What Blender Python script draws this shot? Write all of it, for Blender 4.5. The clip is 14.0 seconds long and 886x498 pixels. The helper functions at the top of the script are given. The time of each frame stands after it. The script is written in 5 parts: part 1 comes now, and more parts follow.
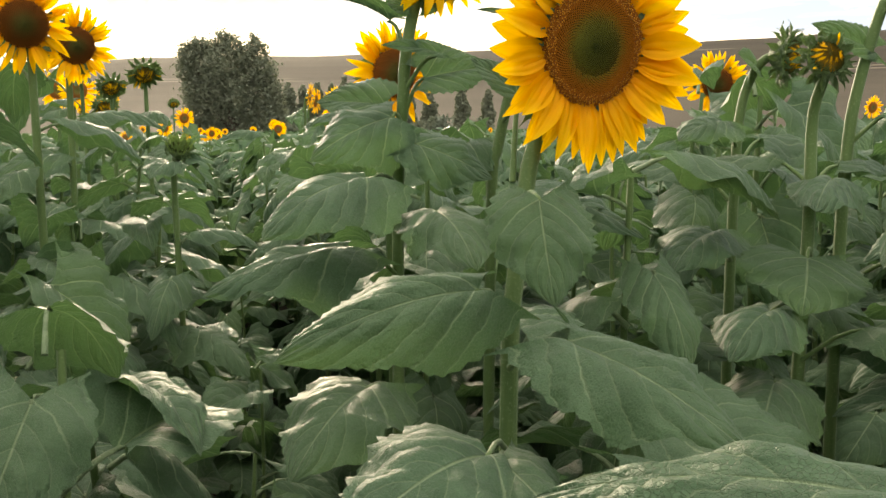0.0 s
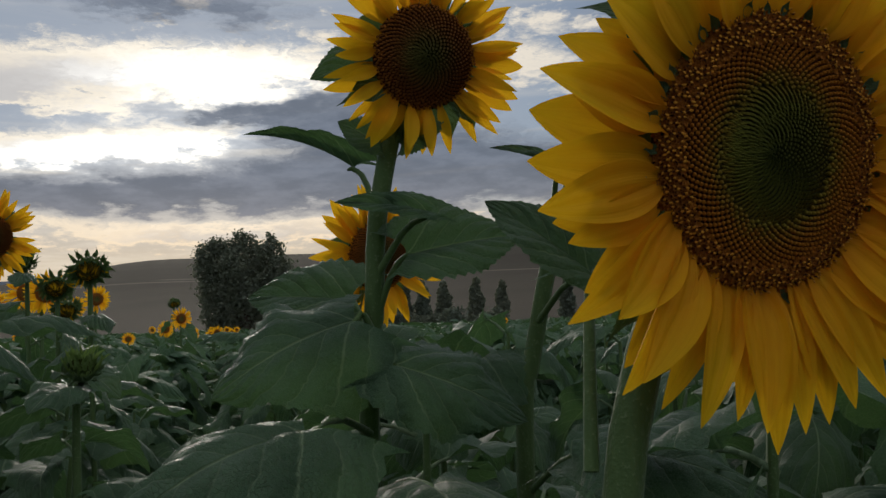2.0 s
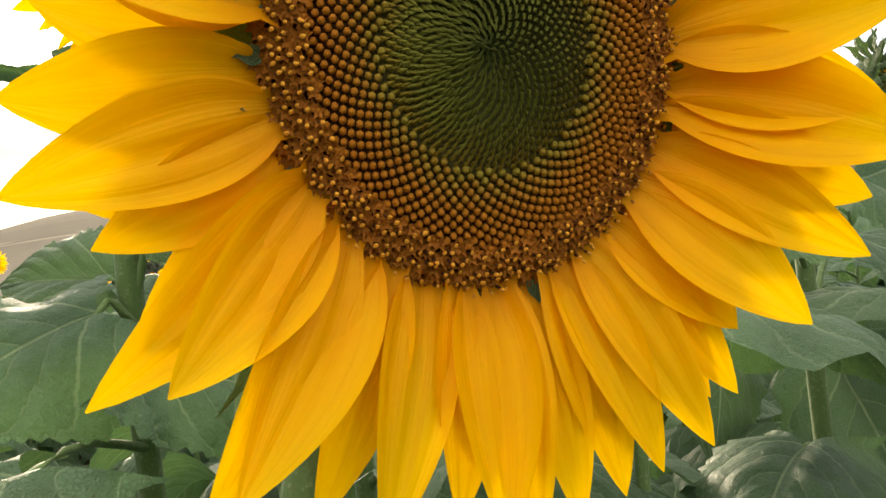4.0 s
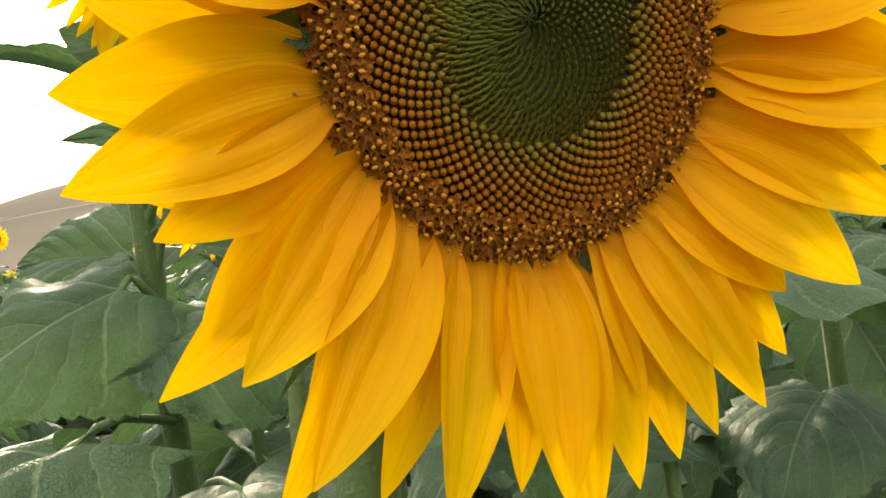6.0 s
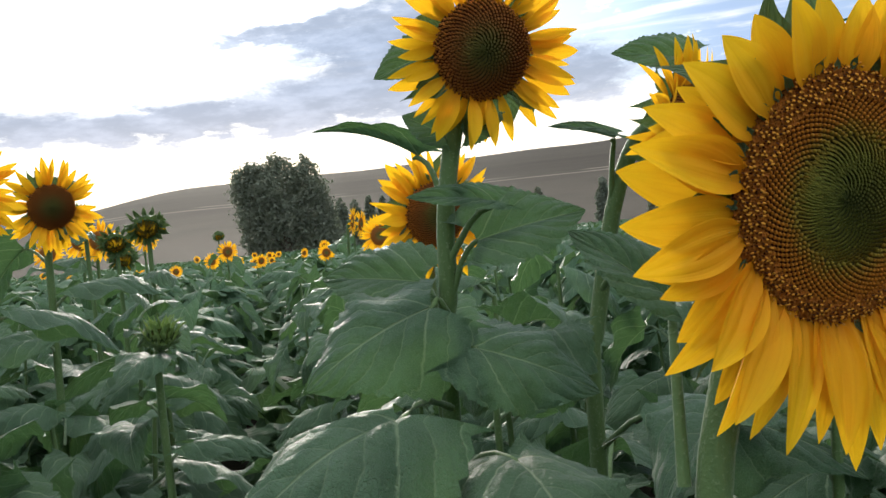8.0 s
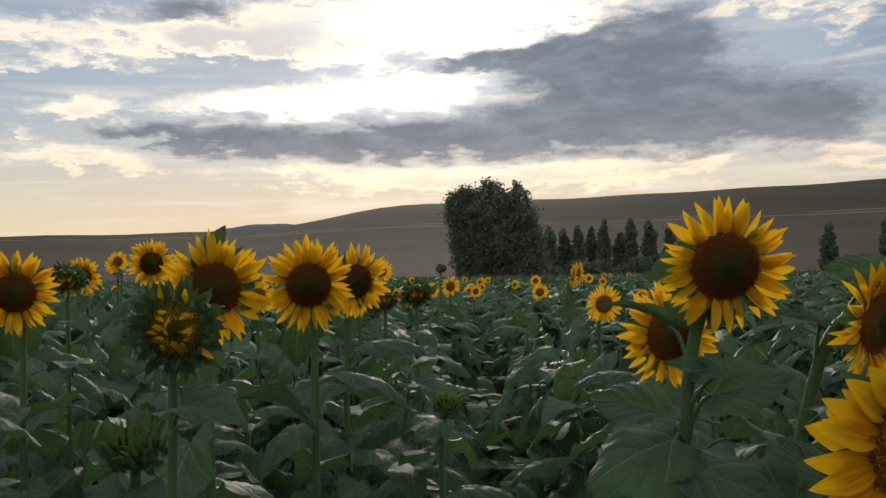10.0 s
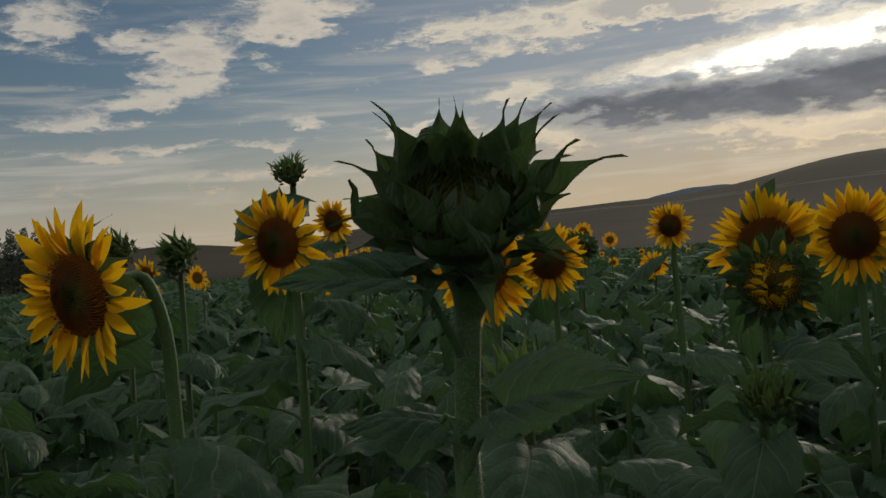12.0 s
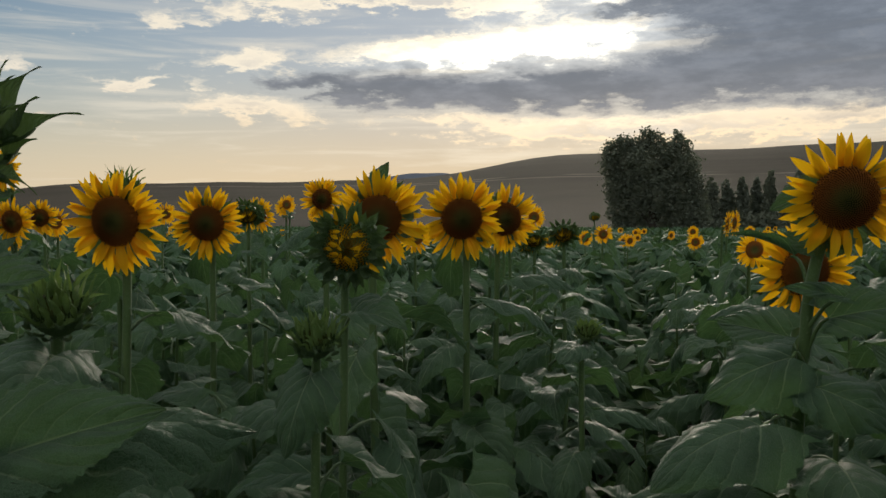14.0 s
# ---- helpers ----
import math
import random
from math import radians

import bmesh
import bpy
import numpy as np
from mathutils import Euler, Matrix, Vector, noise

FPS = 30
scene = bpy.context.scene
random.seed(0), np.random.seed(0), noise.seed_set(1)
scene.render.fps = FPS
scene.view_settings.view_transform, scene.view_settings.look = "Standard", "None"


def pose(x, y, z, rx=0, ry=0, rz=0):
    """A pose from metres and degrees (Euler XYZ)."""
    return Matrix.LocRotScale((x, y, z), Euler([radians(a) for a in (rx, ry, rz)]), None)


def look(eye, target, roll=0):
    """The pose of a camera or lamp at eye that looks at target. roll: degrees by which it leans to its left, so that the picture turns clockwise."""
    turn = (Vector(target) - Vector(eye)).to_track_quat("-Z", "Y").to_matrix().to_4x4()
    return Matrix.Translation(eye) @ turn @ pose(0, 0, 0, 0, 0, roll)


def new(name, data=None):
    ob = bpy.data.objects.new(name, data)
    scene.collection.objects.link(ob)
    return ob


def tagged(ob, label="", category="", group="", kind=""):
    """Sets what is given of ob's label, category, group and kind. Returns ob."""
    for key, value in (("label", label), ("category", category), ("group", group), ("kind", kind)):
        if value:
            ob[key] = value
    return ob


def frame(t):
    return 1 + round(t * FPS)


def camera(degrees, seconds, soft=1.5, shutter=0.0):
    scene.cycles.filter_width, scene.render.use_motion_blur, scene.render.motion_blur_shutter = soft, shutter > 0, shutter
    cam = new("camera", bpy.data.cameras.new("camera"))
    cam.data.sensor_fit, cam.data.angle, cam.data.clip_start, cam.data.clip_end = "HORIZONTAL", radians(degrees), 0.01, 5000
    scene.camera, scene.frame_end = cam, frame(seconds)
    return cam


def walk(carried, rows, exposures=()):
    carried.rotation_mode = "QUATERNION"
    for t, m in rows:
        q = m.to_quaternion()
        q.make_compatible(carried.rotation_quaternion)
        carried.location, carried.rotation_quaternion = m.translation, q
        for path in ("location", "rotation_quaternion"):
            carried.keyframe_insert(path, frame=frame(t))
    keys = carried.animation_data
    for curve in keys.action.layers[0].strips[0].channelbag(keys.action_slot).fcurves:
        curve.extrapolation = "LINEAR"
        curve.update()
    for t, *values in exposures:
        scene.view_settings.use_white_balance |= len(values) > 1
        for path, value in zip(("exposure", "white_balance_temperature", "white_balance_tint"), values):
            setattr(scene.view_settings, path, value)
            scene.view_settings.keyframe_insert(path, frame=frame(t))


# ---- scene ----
cam = camera(51.7, 14.0)
PATH = [
    (0, (0.234, 0.179, 1.488), (0.2, 2.163, 1.232), -0.5),
    (0.5, (0.195, 0.297, 1.496), (0.197, 2.291, 1.336), -1.1),
    (1, (0.191, 0.48, 1.504), (0.135, 2.479, 1.459), -1.9),
    (1.5, (0.204, 0.592, 1.51), (0.068, 2.586, 1.6), -2.5),
    (2, (0.241, 0.767, 1.505), (0.182, 2.76, 1.666), -2.1),
    (2.5, (0.25, 0.911, 1.511), (0.302, 2.901, 1.704), -3.3),
    (3, (0.282, 0.923, 1.512), (0.394, 2.91, 1.711), -3.1),
    (3.5, (0.329, 0.926, 1.519), (0.477, 2.914, 1.673), -4.3),
    (4, (0.356, 0.955, 1.53), (0.431, 2.953, 1.503), -7.8),
    (6.5, (0.335, 0.953, 1.541), (0.398, 2.949, 1.423), -10.0),
    (7, (0.313, 0.919, 1.554), (0.362, 2.916, 1.464), -9.2),
    (7.5, (0.251, 0.842, 1.575), (0.247, 2.841, 1.523), -7.5),
    (7.7, (0.234, 0.796, 1.575), (0.169, 2.795, 1.539), -6.6),
    (9.8, (0.181, 0.301, 1.724), (-0.309, 2.24, 1.706), -0.9),
    (10, (0.202, 0.278, 1.748), (-0.382, 2.19, 1.802), -0.9),
    (10.5, (0.17, 0.26, 1.759), (-0.627, 2.09, 1.886), -1.5),
    (11, (0.137, 0.202, 1.758), (-0.924, 1.893, 1.878), -2.8),
    (11.5, (0.078, 0.17, 1.739), (-1.192, 1.714, 1.802), -3.8),
    (12, (0.024, 0.164, 1.742), (-1.366, 1.603, 1.765), -4.3),
    (12.5, (0.062, 0.15, 1.732), (-1.299, 1.616, 1.728), -3.0),
    (13, (0.188, 0.137, 1.719), (-0.953, 1.779, 1.665), -0.8),
    (13.5, (0.272, 0.125, 1.714), (-0.68, 1.883, 1.66), -0.5),
    (14, (0.281, 0.125, 1.712), (-0.617, 1.911, 1.659), 0.1),
]
walk(cam, [(t, look(eye, target, roll)) for t, eye, target, roll in PATH], [(0.0, 2.6, 7100, 10), (0.6, 2.6, 6900, 10), (1.2, 1.75, 6200, 10), (1.5, 1.0, 5900, 10), (1.9, 0.35, 5800, 10), (2.5, 0.8, 5900, 10), (3.0, 1.3, 6200, 10), (3.5, 2.1, 6500, 10), (4.0, 2.75, 7100, 10), (6.5, 2.75, 6900, 10), (7.2, 2.45, 5700, 10), (7.7, 2.15, 5700, 10), (9.8, 1.1, 6000, 10), (10.2, 0.45, 6000, 10), (10.6, 0.05, 6100, 9), (11.5, -0.25, 6100, 8), (12.5, 0.4, 6100, 8), (13.2, 0.55, 6100, 8), (14.0, 0.6, 6100, 8)])

# ---- light and sky ----
SUN_AZ, SUN_EL = -17.0, 13.0   # degrees: azimuth to the right of +y, elevation
world = bpy.data.worlds.new("evening_sky")
scene.world = world
world.use_nodes = True


class Nodes:
    """Small helper to wire shader nodes."""
    def __init__(self, tree):
        self.tree = tree
        self.nodes, self.links = tree.nodes, tree.links

    def add(self, kind):
        return self.nodes.new(kind)

    def put(self, socket, value):
        if isinstance(value, bpy.types.NodeSocket):
            self.links.new(value, socket)
        else:
            socket.default_value = value

    def math(self, op, a, b=0.0, c=0.0, clamp=False):
        n = self.add("ShaderNodeMath")
        n.operation, n.use_clamp = op, clamp
        for s, v in zip(n.inputs, (a, b, c)):
            self.put(s, v)
        return n.outputs[0]

    def xyz(self, x, y, z):
        n = self.add("ShaderNodeCombineXYZ")
        for s, v in zip(n.inputs, (x, y, z)):
            self.put(s, v)
        return n.outputs[0]

    def mix(self, f, a, b, blend="MIX"):
        n = self.add("ShaderNodeMix")
        n.data_type, n.blend_type = "RGBA", blend
        self.put(n.inputs[0], f)
        for s, v in ((n.inputs[6], a), (n.inputs[7], b)):
            self.put(s, v if isinstance(v, bpy.types.NodeSocket) else (*v, 1.0))
        return n.outputs[2]

    def noise(self, vector, scale, detail=4.0, rough=0.55, distortion=0.0):
        n = self.add("ShaderNodeTexNoise")
        self.put(n.inputs["Vector"], vector)
        n.inputs["Scale"].default_value, n.inputs["Detail"].default_value = scale, detail
        n.inputs["Roughness"].default_value, n.inputs["Distortion"].default_value = rough, distortion
        return n.outputs["Fac"]

    def step(self, v, lo, hi, a=0.0, b=1.0):
        n = self.add("ShaderNodeMapRange")
        n.interpolation_type = "SMOOTHSTEP"
        for s, x in zip(n.inputs, (v, lo, hi, a, b)):
            self.put(s, x)
        return n.outputs[0]

    def ramp(self, f, *stops):
        n = self.add("ShaderNodeValToRGB")
        self.put(n.inputs[0], f)
        while len(n.color_ramp.elements) < len(stops):
            n.color_ramp.elements.new(0.5)
        for e, (p, c) in zip(n.color_ramp.elements, stops):
            e.position, e.color = p, (*c, 1.0)
        return n.outputs[0]


def sky():
    g = Nodes(world.node_tree)
    g.nodes.clear()
    out = g.add("ShaderNodeOutputWorld")
    back = g.add("ShaderNodeBackground")
    g.links.new(back.outputs[0], out.inputs[0])
    where = g.add("ShaderNodeTexCoord").outputs["Generated"]
    sep = g.add("ShaderNodeSeparateXYZ")
    g.links.new(where, sep.inputs[0])
    az = g.math("MULTIPLY", g.math("ARCTAN2", sep.outputs[0], sep.outputs[1]), 57.2958)
    el = g.math("MULTIPLY", g.math("ARCSINE", sep.outputs[2]), 57.2958)
    nishita = g.add("ShaderNodeTexSky")
    nishita.sky_type, nishita.sun_disc = "NISHITA", False
    nishita.sun_elevation, nishita.sun_rotation = radians(SUN_EL), radians(SUN_AZ)
    nishita.air_density, nishita.dust_density, nishita.ozone_density = 1.0, 0.5, 2.2
    air = g.mix(1.0, nishita.outputs[0], (SKY_GAIN * 1.14, SKY_GAIN * 1.07, SKY_GAIN * 1.0), "MULTIPLY")
    # the clear gaps on the sun's side are a pale grey-blue
    gap = g.math("MULTIPLY", g.step(g.math("ABSOLUTE", g.math("SUBTRACT", az, SUN_AZ)), 42.0, 8.0), g.step(el, 40.0, 20.0))
    air = g.mix(g.math("MULTIPLY", gap, 0.85), air, GAP)
    # evening haze, warm towards the ground
    low = g.math("POWER", g.step(el, 13.0, 0.0), 1.4)
    near_sun = g.step(g.math("ABSOLUTE", g.math("SUBTRACT", az, SUN_AZ)), 75.0, 0.0)
    warm = g.mix(near_sun, HAZE_COOL, HAZE_WARM)
    base = g.mix(g.math("MULTIPLY", low, 0.95), air, warm)
    # open blue-grey evening sky beyond the cloud bank
    open_side = g.math("MULTIPLY", g.step(az, 5.0, 15.0), g.step(az, 75.0, 45.0))
    base = g.mix(g.math("MULTIPLY", open_side, 0.88), base, OPEN_BLUE)
    # bright veil of high cloud overhead and on the sunlit side of the sky
    away = g.step(g.math("ABSOLUTE", g.math("SUBTRACT", az, SUN_AZ)), 55.0, 150.0)
    veil = g.math("MAXIMUM", g.step(el, 24.0, 62.0), g.math("MULTIPLY", away, g.step(el, 2.0, 34.0, 0.12, 0.75)))
    base = g.mix(g.math("MULTIPLY", veil, 0.9), base, VEIL)
    # thin streaks of high cloud
    thin = g.noise(g.xyz(g.math("MULTIPLY", az, 0.045), g.math("SUBTRACT", g.math("MULTIPLY", el, 0.55), g.math("MULTIPLY", az, 0.012)), 4.1), 1.6, 6.0, 0.58, 0.5)
    thin = g.math("MULTIPLY", g.step(thin, 0.47, 0.72, 0.0, 0.5), g.step(el, 17.0, 8.0, 0.25, 1.0))
    base = g.mix(thin, base, g.mix(near_sun, CLOUD_COOL, CLOUD_WARM))
    # cloud field, ragged by noise
    cell = g.xyz(g.math("MULTIPLY", az, 0.1), g.math("MULTIPLY", el, 0.24), 0.0)
    n1 = g.noise(cell, 1.3, 6.0, 0.62)
    n2 = g.noise(g.xyz(g.math("MULTIPLY", az, 0.1), g.math("MULTIPLY", el, 0.3), 7.3), 3.4, 6.0, 0.62)
    aw = g.math("ADD", az, g.math("MULTIPLY", g.math("SUBTRACT", n1, 0.5), 11.0))
    ew = g.math("ADD", el, g.math("MULTIPLY", g.math("SUBTRACT", n2, 0.5), 3.2))

    def blobs(rows):
        total = None
        for a, e, wa, we, slope, s in rows:
            da = g.math("SUBTRACT", aw, a)
            de = g.math("SUBTRACT", g.math("SUBTRACT", ew, e), g.math("MULTIPLY", da, slope))
            q = g.math("ADD", g.math("POWER", g.math("ABSOLUTE", g.math("DIVIDE", da, wa)), 2.0), g.math("POWER", g.math("ABSOLUTE", g.math("DIVIDE", de, we)), 2.0))
            v = g.math("MULTIPLY", g.math("EXPONENT", g.math("MULTIPLY", q, -1.0)), s)
            total = v if total is None else g.math("ADD", total, v)
        return total

    light = blobs(CLOUDS_LEFT)
    light = g.math("ADD", light, blobs(CLOUDS_GLOW))
    shade = blobs(CLOUDS_DARK)
    n3 = g.noise(g.xyz(g.math("MULTIPLY", aw, 0.1), g.math("MULTIPLY", ew, 0.26), 2.7), 8.5, 7.0, 0.6, 0.4)
    fine = g.math("ADD", g.math("SUBTRACT", n2, 0.5), g.math("MULTIPLY", g.math("SUBTRACT", n3, 0.5), 0.55))
    beyond = g.math("MULTIPLY", g.step(g.math("ADD", el, g.math("MULTIPLY", n1, 20.0)), 24.0, 34.0), g.step(n1, 0.48, 0.62))
    thick = g.math("ADD", g.math("ADD", light, g.math("MULTIPLY", beyond, 0.7)), g.math("MULTIPLY", fine, 1.7))
    cover = g.step(thick, 0.20, 0.80)
    bright = g.mix(near_sun, CLOUD_COOL, CLOUD_WARM)
    body = g.mix(g.step(g.math("SUBTRACT", thick, g.math("MULTIPLY", n3, 0.5)), 0.45, 1.35), bright, g.mix(near_sun, CLOUD_CORE, CLOUD_LIT))
    body = g.mix(g.math("MULTIPLY", g.step(el, 9.0, 3.5), 0.8), body, g.mix(1.0, body, (1.0, 0.80, 0.55), "MULTIPLY"))
    c = g.mix(g.math("MULTIPLY", cover, 0.94), base, body)
    dark = g.step(g.math("ADD", shade, g.math("MULTIPLY", fine, 1.1)), 0.15, 0.92)
    grey = g.mix(g.step(el, 4.0, 12.0), CLOUD_LOW, CLOUD_SHADE)
    grey = g.mix(g.step(n2, 0.38, 0.68, 0.0, 0.85), grey, g.mix(1.0, grey, (1.48, 1.45, 1.42), "MULTIPLY"))
    c = g.mix(g.math("MULTIPLY", dark, 0.9), c, grey)
    # glare of the hidden sun through the gaps
    rs = blobs(GLARE)
    rs = g.math("MULTIPLY", rs, g.step(fine, -0.22, 0.2, 0.35, 1.3))
    rs = g.math("MULTIPLY", rs, g.math("SUBTRACT", 1.0, g.math("MULTIPLY", dark, 0.8)))
    c = g.mix(1.0, c, g.mix(rs, (0, 0, 0), GLARE_COL), "ADD")
    c = g.mix(g.step(sep.outputs[2], 0.0, -0.05), c, (0.05, 0.045, 0.03))
    g.links.new(c, back.inputs[0])
    back.inputs[1].default_value = 1.0


# azimuth, elevation, half width, half height, slope, weight
CLOUDS_LEFT = [
    (-31, 14.2, 7.0, 0.65, -0.07, 0.95), (-42, 13.9, 3.2, 0.85, 0.05, 0.95), (-52.6, 15.2, 3.6, 1.6, 0.10, 1.05), (-66.5, 15.0, 3.0, 1.3, 0.0, 0.85), (-59.4, 13.2, 2.1, 1.9, 0.30, 1.05),
    (-62, 10.5, 4.0, 0.65, 0.10, 0.75), (-66, 9.5, 3.0, 0.45, 0.0, 0.55), (-38.7, 9.9, 3.6, 0.75, 0.08, 1.0), (-45.3, 8.4, 3.2, 0.30, 0.03, 0.75), (-37.7, 6.9, 3.6, 0.75, -0.12, 0.85),
    (-43.6, 12.0, 1.8, 0.45, 0.0, 0.75), (-52.2, 9.3, 2.0, 0.40, 0.0, 0.55), (-40.5, 7.2, 2.2, 0.55, 0.0, 0.7), (-60, 7.9, 9.0, 0.32, 0.02, 0.6), (-55, 6.0, 10.0, 0.36, 0.0, 0.6),
]
CLOUDS_GLOW = [
    (-17, 15.5, 10.5, 1.7, 0.03, 1.25), (-27, 14.8, 6.5, 1.2, 0.05, 1.0), (-36, 13.2, 4.5, 0.6, 0.08, 0.8), (-27, 10.9, 4.5, 0.7, 0.08, 1.05), (-20, 11.3, 6.0, 1.0, 0.07, 1.2), (-26, 6.4, 5.0, 0.55, 0.0, 0.8),
    (-17, 5.8, 7.0, 0.60, 0.0, 0.9), (-9.5, 6.0, 8.0, 0.75, 0.02, 1.0), (-2.5, 6.3, 3.0, 0.7, 0.0, 0.9), (7.3, 6.5, 2.6, 0.8, 0.0, 0.95), (4, 16.0, 5.0, 2.0, -0.2, 0.7), (17, 5.0, 6.0, 0.7, 0.0, 0.6), (22, 9.5, 5.0, 1.0, 0.1, 0.6),
]
CLOUDS_DARK = [
    (-35.5, 8.5, 3.2, 0.65, 0.0, 0.95), (-30, 8.4, 4.0, 1.05, 0.0, 1.05), (-22, 8.2, 5.0, 1.1, 0.0, 1.2), (-13, 8.7, 6.0, 1.5, 0.03, 1.2), (-4, 9.5, 6.0, 2.2, 0.0, 1.25),
    (5, 9.0, 5.0, 2.3, 0.0, 1.0), (-5.5, 12.4, 5.5, 1.7, 0.0, 1.25), (-14, 13.2, 4.5, 0.45, 0.04, 0.9), (-32, 15.9, 3.0, 0.8, 0.05, 0.85), (-18, 19.4, 8.0, 1.2, -0.02, 0.8), (-5.5, 14.3, 5.5, 1.3, 0.10, 1.3),
]
GLARE = [(-20, 12.0, 6.0, 2.4, 0.0, 0.10), (-21.5, 10.9, 5.6, 0.60, 0.07, 1.25), (-15.5, 15.3, 6.5, 1.4, 0.0, 0.55), (-16, 6.0, 10.0, 1.0, 0.0, 0.07)]
SKY_GAIN = 0.040
HAZE_WARM, HAZE_COOL = (0.60, 0.43, 0.235), (0.37, 0.33, 0.28)
CLOUD_WARM, CLOUD_COOL, CLOUD_CORE = (0.75, 0.63, 0.46), (0.43, 0.39, 0.345), (0.25, 0.235, 0.225)
CLOUD_LOW, CLOUD_SHADE = (0.145, 0.138, 0.138), (0.098, 0.108, 0.126)
CLOUD_LIT = (0.48, 0.43, 0.37)
GAP = (0.26, 0.28, 0.305)
VEIL = (0.55, 0.54, 0.53)
OPEN_BLUE = (0.125, 0.150, 0.190)
GLARE_COL = (1.5, 1.38, 1.14)
sky()

sun = new("sun", bpy.data.lights.new("sun", "SUN"))
sun.data.energy, sun.data.angle, sun.data.color = 1.15, radians(18), (1.0, 0.86, 0.66)
a, e = radians(SUN_AZ), radians(SUN_EL)
sun.matrix_world = look((0, 0, 30), (-30 * math.sin(a) * math.cos(e), -30 * math.cos(a) * math.cos(e), 30 - 30 * math.sin(e)))


# ---- materials ----
def material(name):
    m = bpy.data.materials.new(name)
    m.use_nodes = True
    g = Nodes(m.node_tree)
    g.nodes.clear()
    return m, g, g.add("ShaderNodeOutputMaterial"), g.add("ShaderNodeBsdfPrincipled")


def bump(g, bsdf, height, strength=0.4, distance=0.01):
    b = g.add("ShaderNodeBump")
    b.inputs["Strength"].default_value, b.inputs["Distance"].default_value = strength, distance
    g.links.new(height, b.inputs["Height"])
    g.links.new(b.outputs[0], bsdf.inputs["Normal"])
    return b.outputs[0]


def leaf_material(name, blade, vein, through_col, rough=0.54, thin=0.22, veins=True, gloss=0.2):
    m, g, out, p = material(name)
    obj = g.add("ShaderNodeTexCoord").outputs["Object"]
    uv = g.add("ShaderNodeUVMap").outputs[0]
    s = g.add("ShaderNodeSeparateXYZ")
    g.links.new(uv, s.inputs[0])
    across = g.math("ABSOLUTE", g.math("SUBTRACT", g.math("MULTIPLY", s.outputs[0], 2.0), 1.0))
    rand = g.add("ShaderNodeObjectInfo").outputs["Random"]
    isl = g.add("ShaderNodeNewGeometry").outputs["Random Per Island"]
    n1 = g.noise(obj, 7.0, 3.0)
    n2 = g.noise(obj, 46.0, 4.0)
    along = g.math("ADD", s.outputs[1], g.math("MULTIPLY", g.math("MULTIPLY", g.math("SUBTRACT", n1, 0.5), across), 0.16))
    col = g.mix(g.step(n1, 0.3, 0.75), blade, tuple(v * 0.72 for v in blade))
    col = g.mix(g.step(n2, 0.45, 0.8, 0.0, 0.35), col, tuple(v * 1.5 for v in blade))
    col = g.mix(g.math("MULTIPLY", rand, 0.45), col, (blade[0] * 1.25, blade[1] * 1.10, blade[2] * 0.9))
    col = g.mix(g.math("MULTIPLY", isl, 0.35), col, (blade[0] * 0.75, blade[1] * 0.85, blade[2] * 0.95))
    height = g.math("MULTIPLY", n2, 0.35)
    if veins:
        mid = g.step(across, 0.030, 0.006)
        side = g.math("FRACT", g.math("ADD", g.math("SUBTRACT", g.math("MULTIPLY", along, 5.6), g.math("MULTIPLY", across, 2.7)), 0.5))
        away = g.math("ABSOLUTE", g.math("SUBTRACT", side, 0.5))
        pillow = g.math("SQRT", g.math("MULTIPLY", away, 2.0))
        side = g.step(away, 0.05, 0.012)
        net = g.add("ShaderNodeTexVoronoi")
        net.feature = "DISTANCE_TO_EDGE"
        g.links.new(obj, net.inputs["Vector"])
        net.inputs["Scale"].default_value = 60.0
        net_line = g.step(net.outputs[0], 0.08, 0.0)
        basal = g.math("ABSOLUTE", g.math("SUBTRACT", g.math("MULTIPLY", along, 5.6), g.math("MULTIPLY", across, 2.7)))
        basal = g.math("MULTIPLY", g.step(basal, 0.08, 0.02), g.step(across, 1.0, 0.5))
        lines = g.math("MAXIMUM", g.math("MAXIMUM", mid, g.math("MULTIPLY", basal, 0.8)), g.math("MULTIPLY", side, 0.42))
        col = g.mix(g.math("MULTIPLY", lines, 0.66), col, vein)
        col = g.mix(g.math("MULTIPLY", net_line, 0.13), col, vein)
        height = g.math("SUBTRACT", height, g.math("ADD", g.math("MULTIPLY", mid, 0.8), g.math("MULTIPLY", net_line, 0.3)))
        height = g.math("ADD", height, g.math("ADD", g.math("MULTIPLY", pillow, 1.0), g.math("MULTIPLY", n1, 1.9)))
    g.links.new(col, p.inputs["Base Color"])
    g.links.new(g.step(n2, 0.3, 0.7, rough - 0.07, rough + 0.1), p.inputs["Roughness"])
    p.inputs["Specular IOR Level"].default_value = gloss
    p.inputs["Sheen Weight"].default_value = 0.06
    nrm = bump(g, p, height, 0.75, 0.005)
    tr = g.add("ShaderNodeBsdfTranslucent")
    g.links.new(g.mix(0.5, col, through_col), tr.inputs[0])
    g.links.new(nrm, tr.inputs[1])
    mx = g.add("ShaderNodeMixShader")
    mx.inputs[0].default_value = thin
    g.links.new(p.outputs[0], mx.inputs[1])
    g.links.new(tr.outputs[0], mx.inputs[2])
    g.links.new(mx.outputs[0], out.inputs[0])
    return m


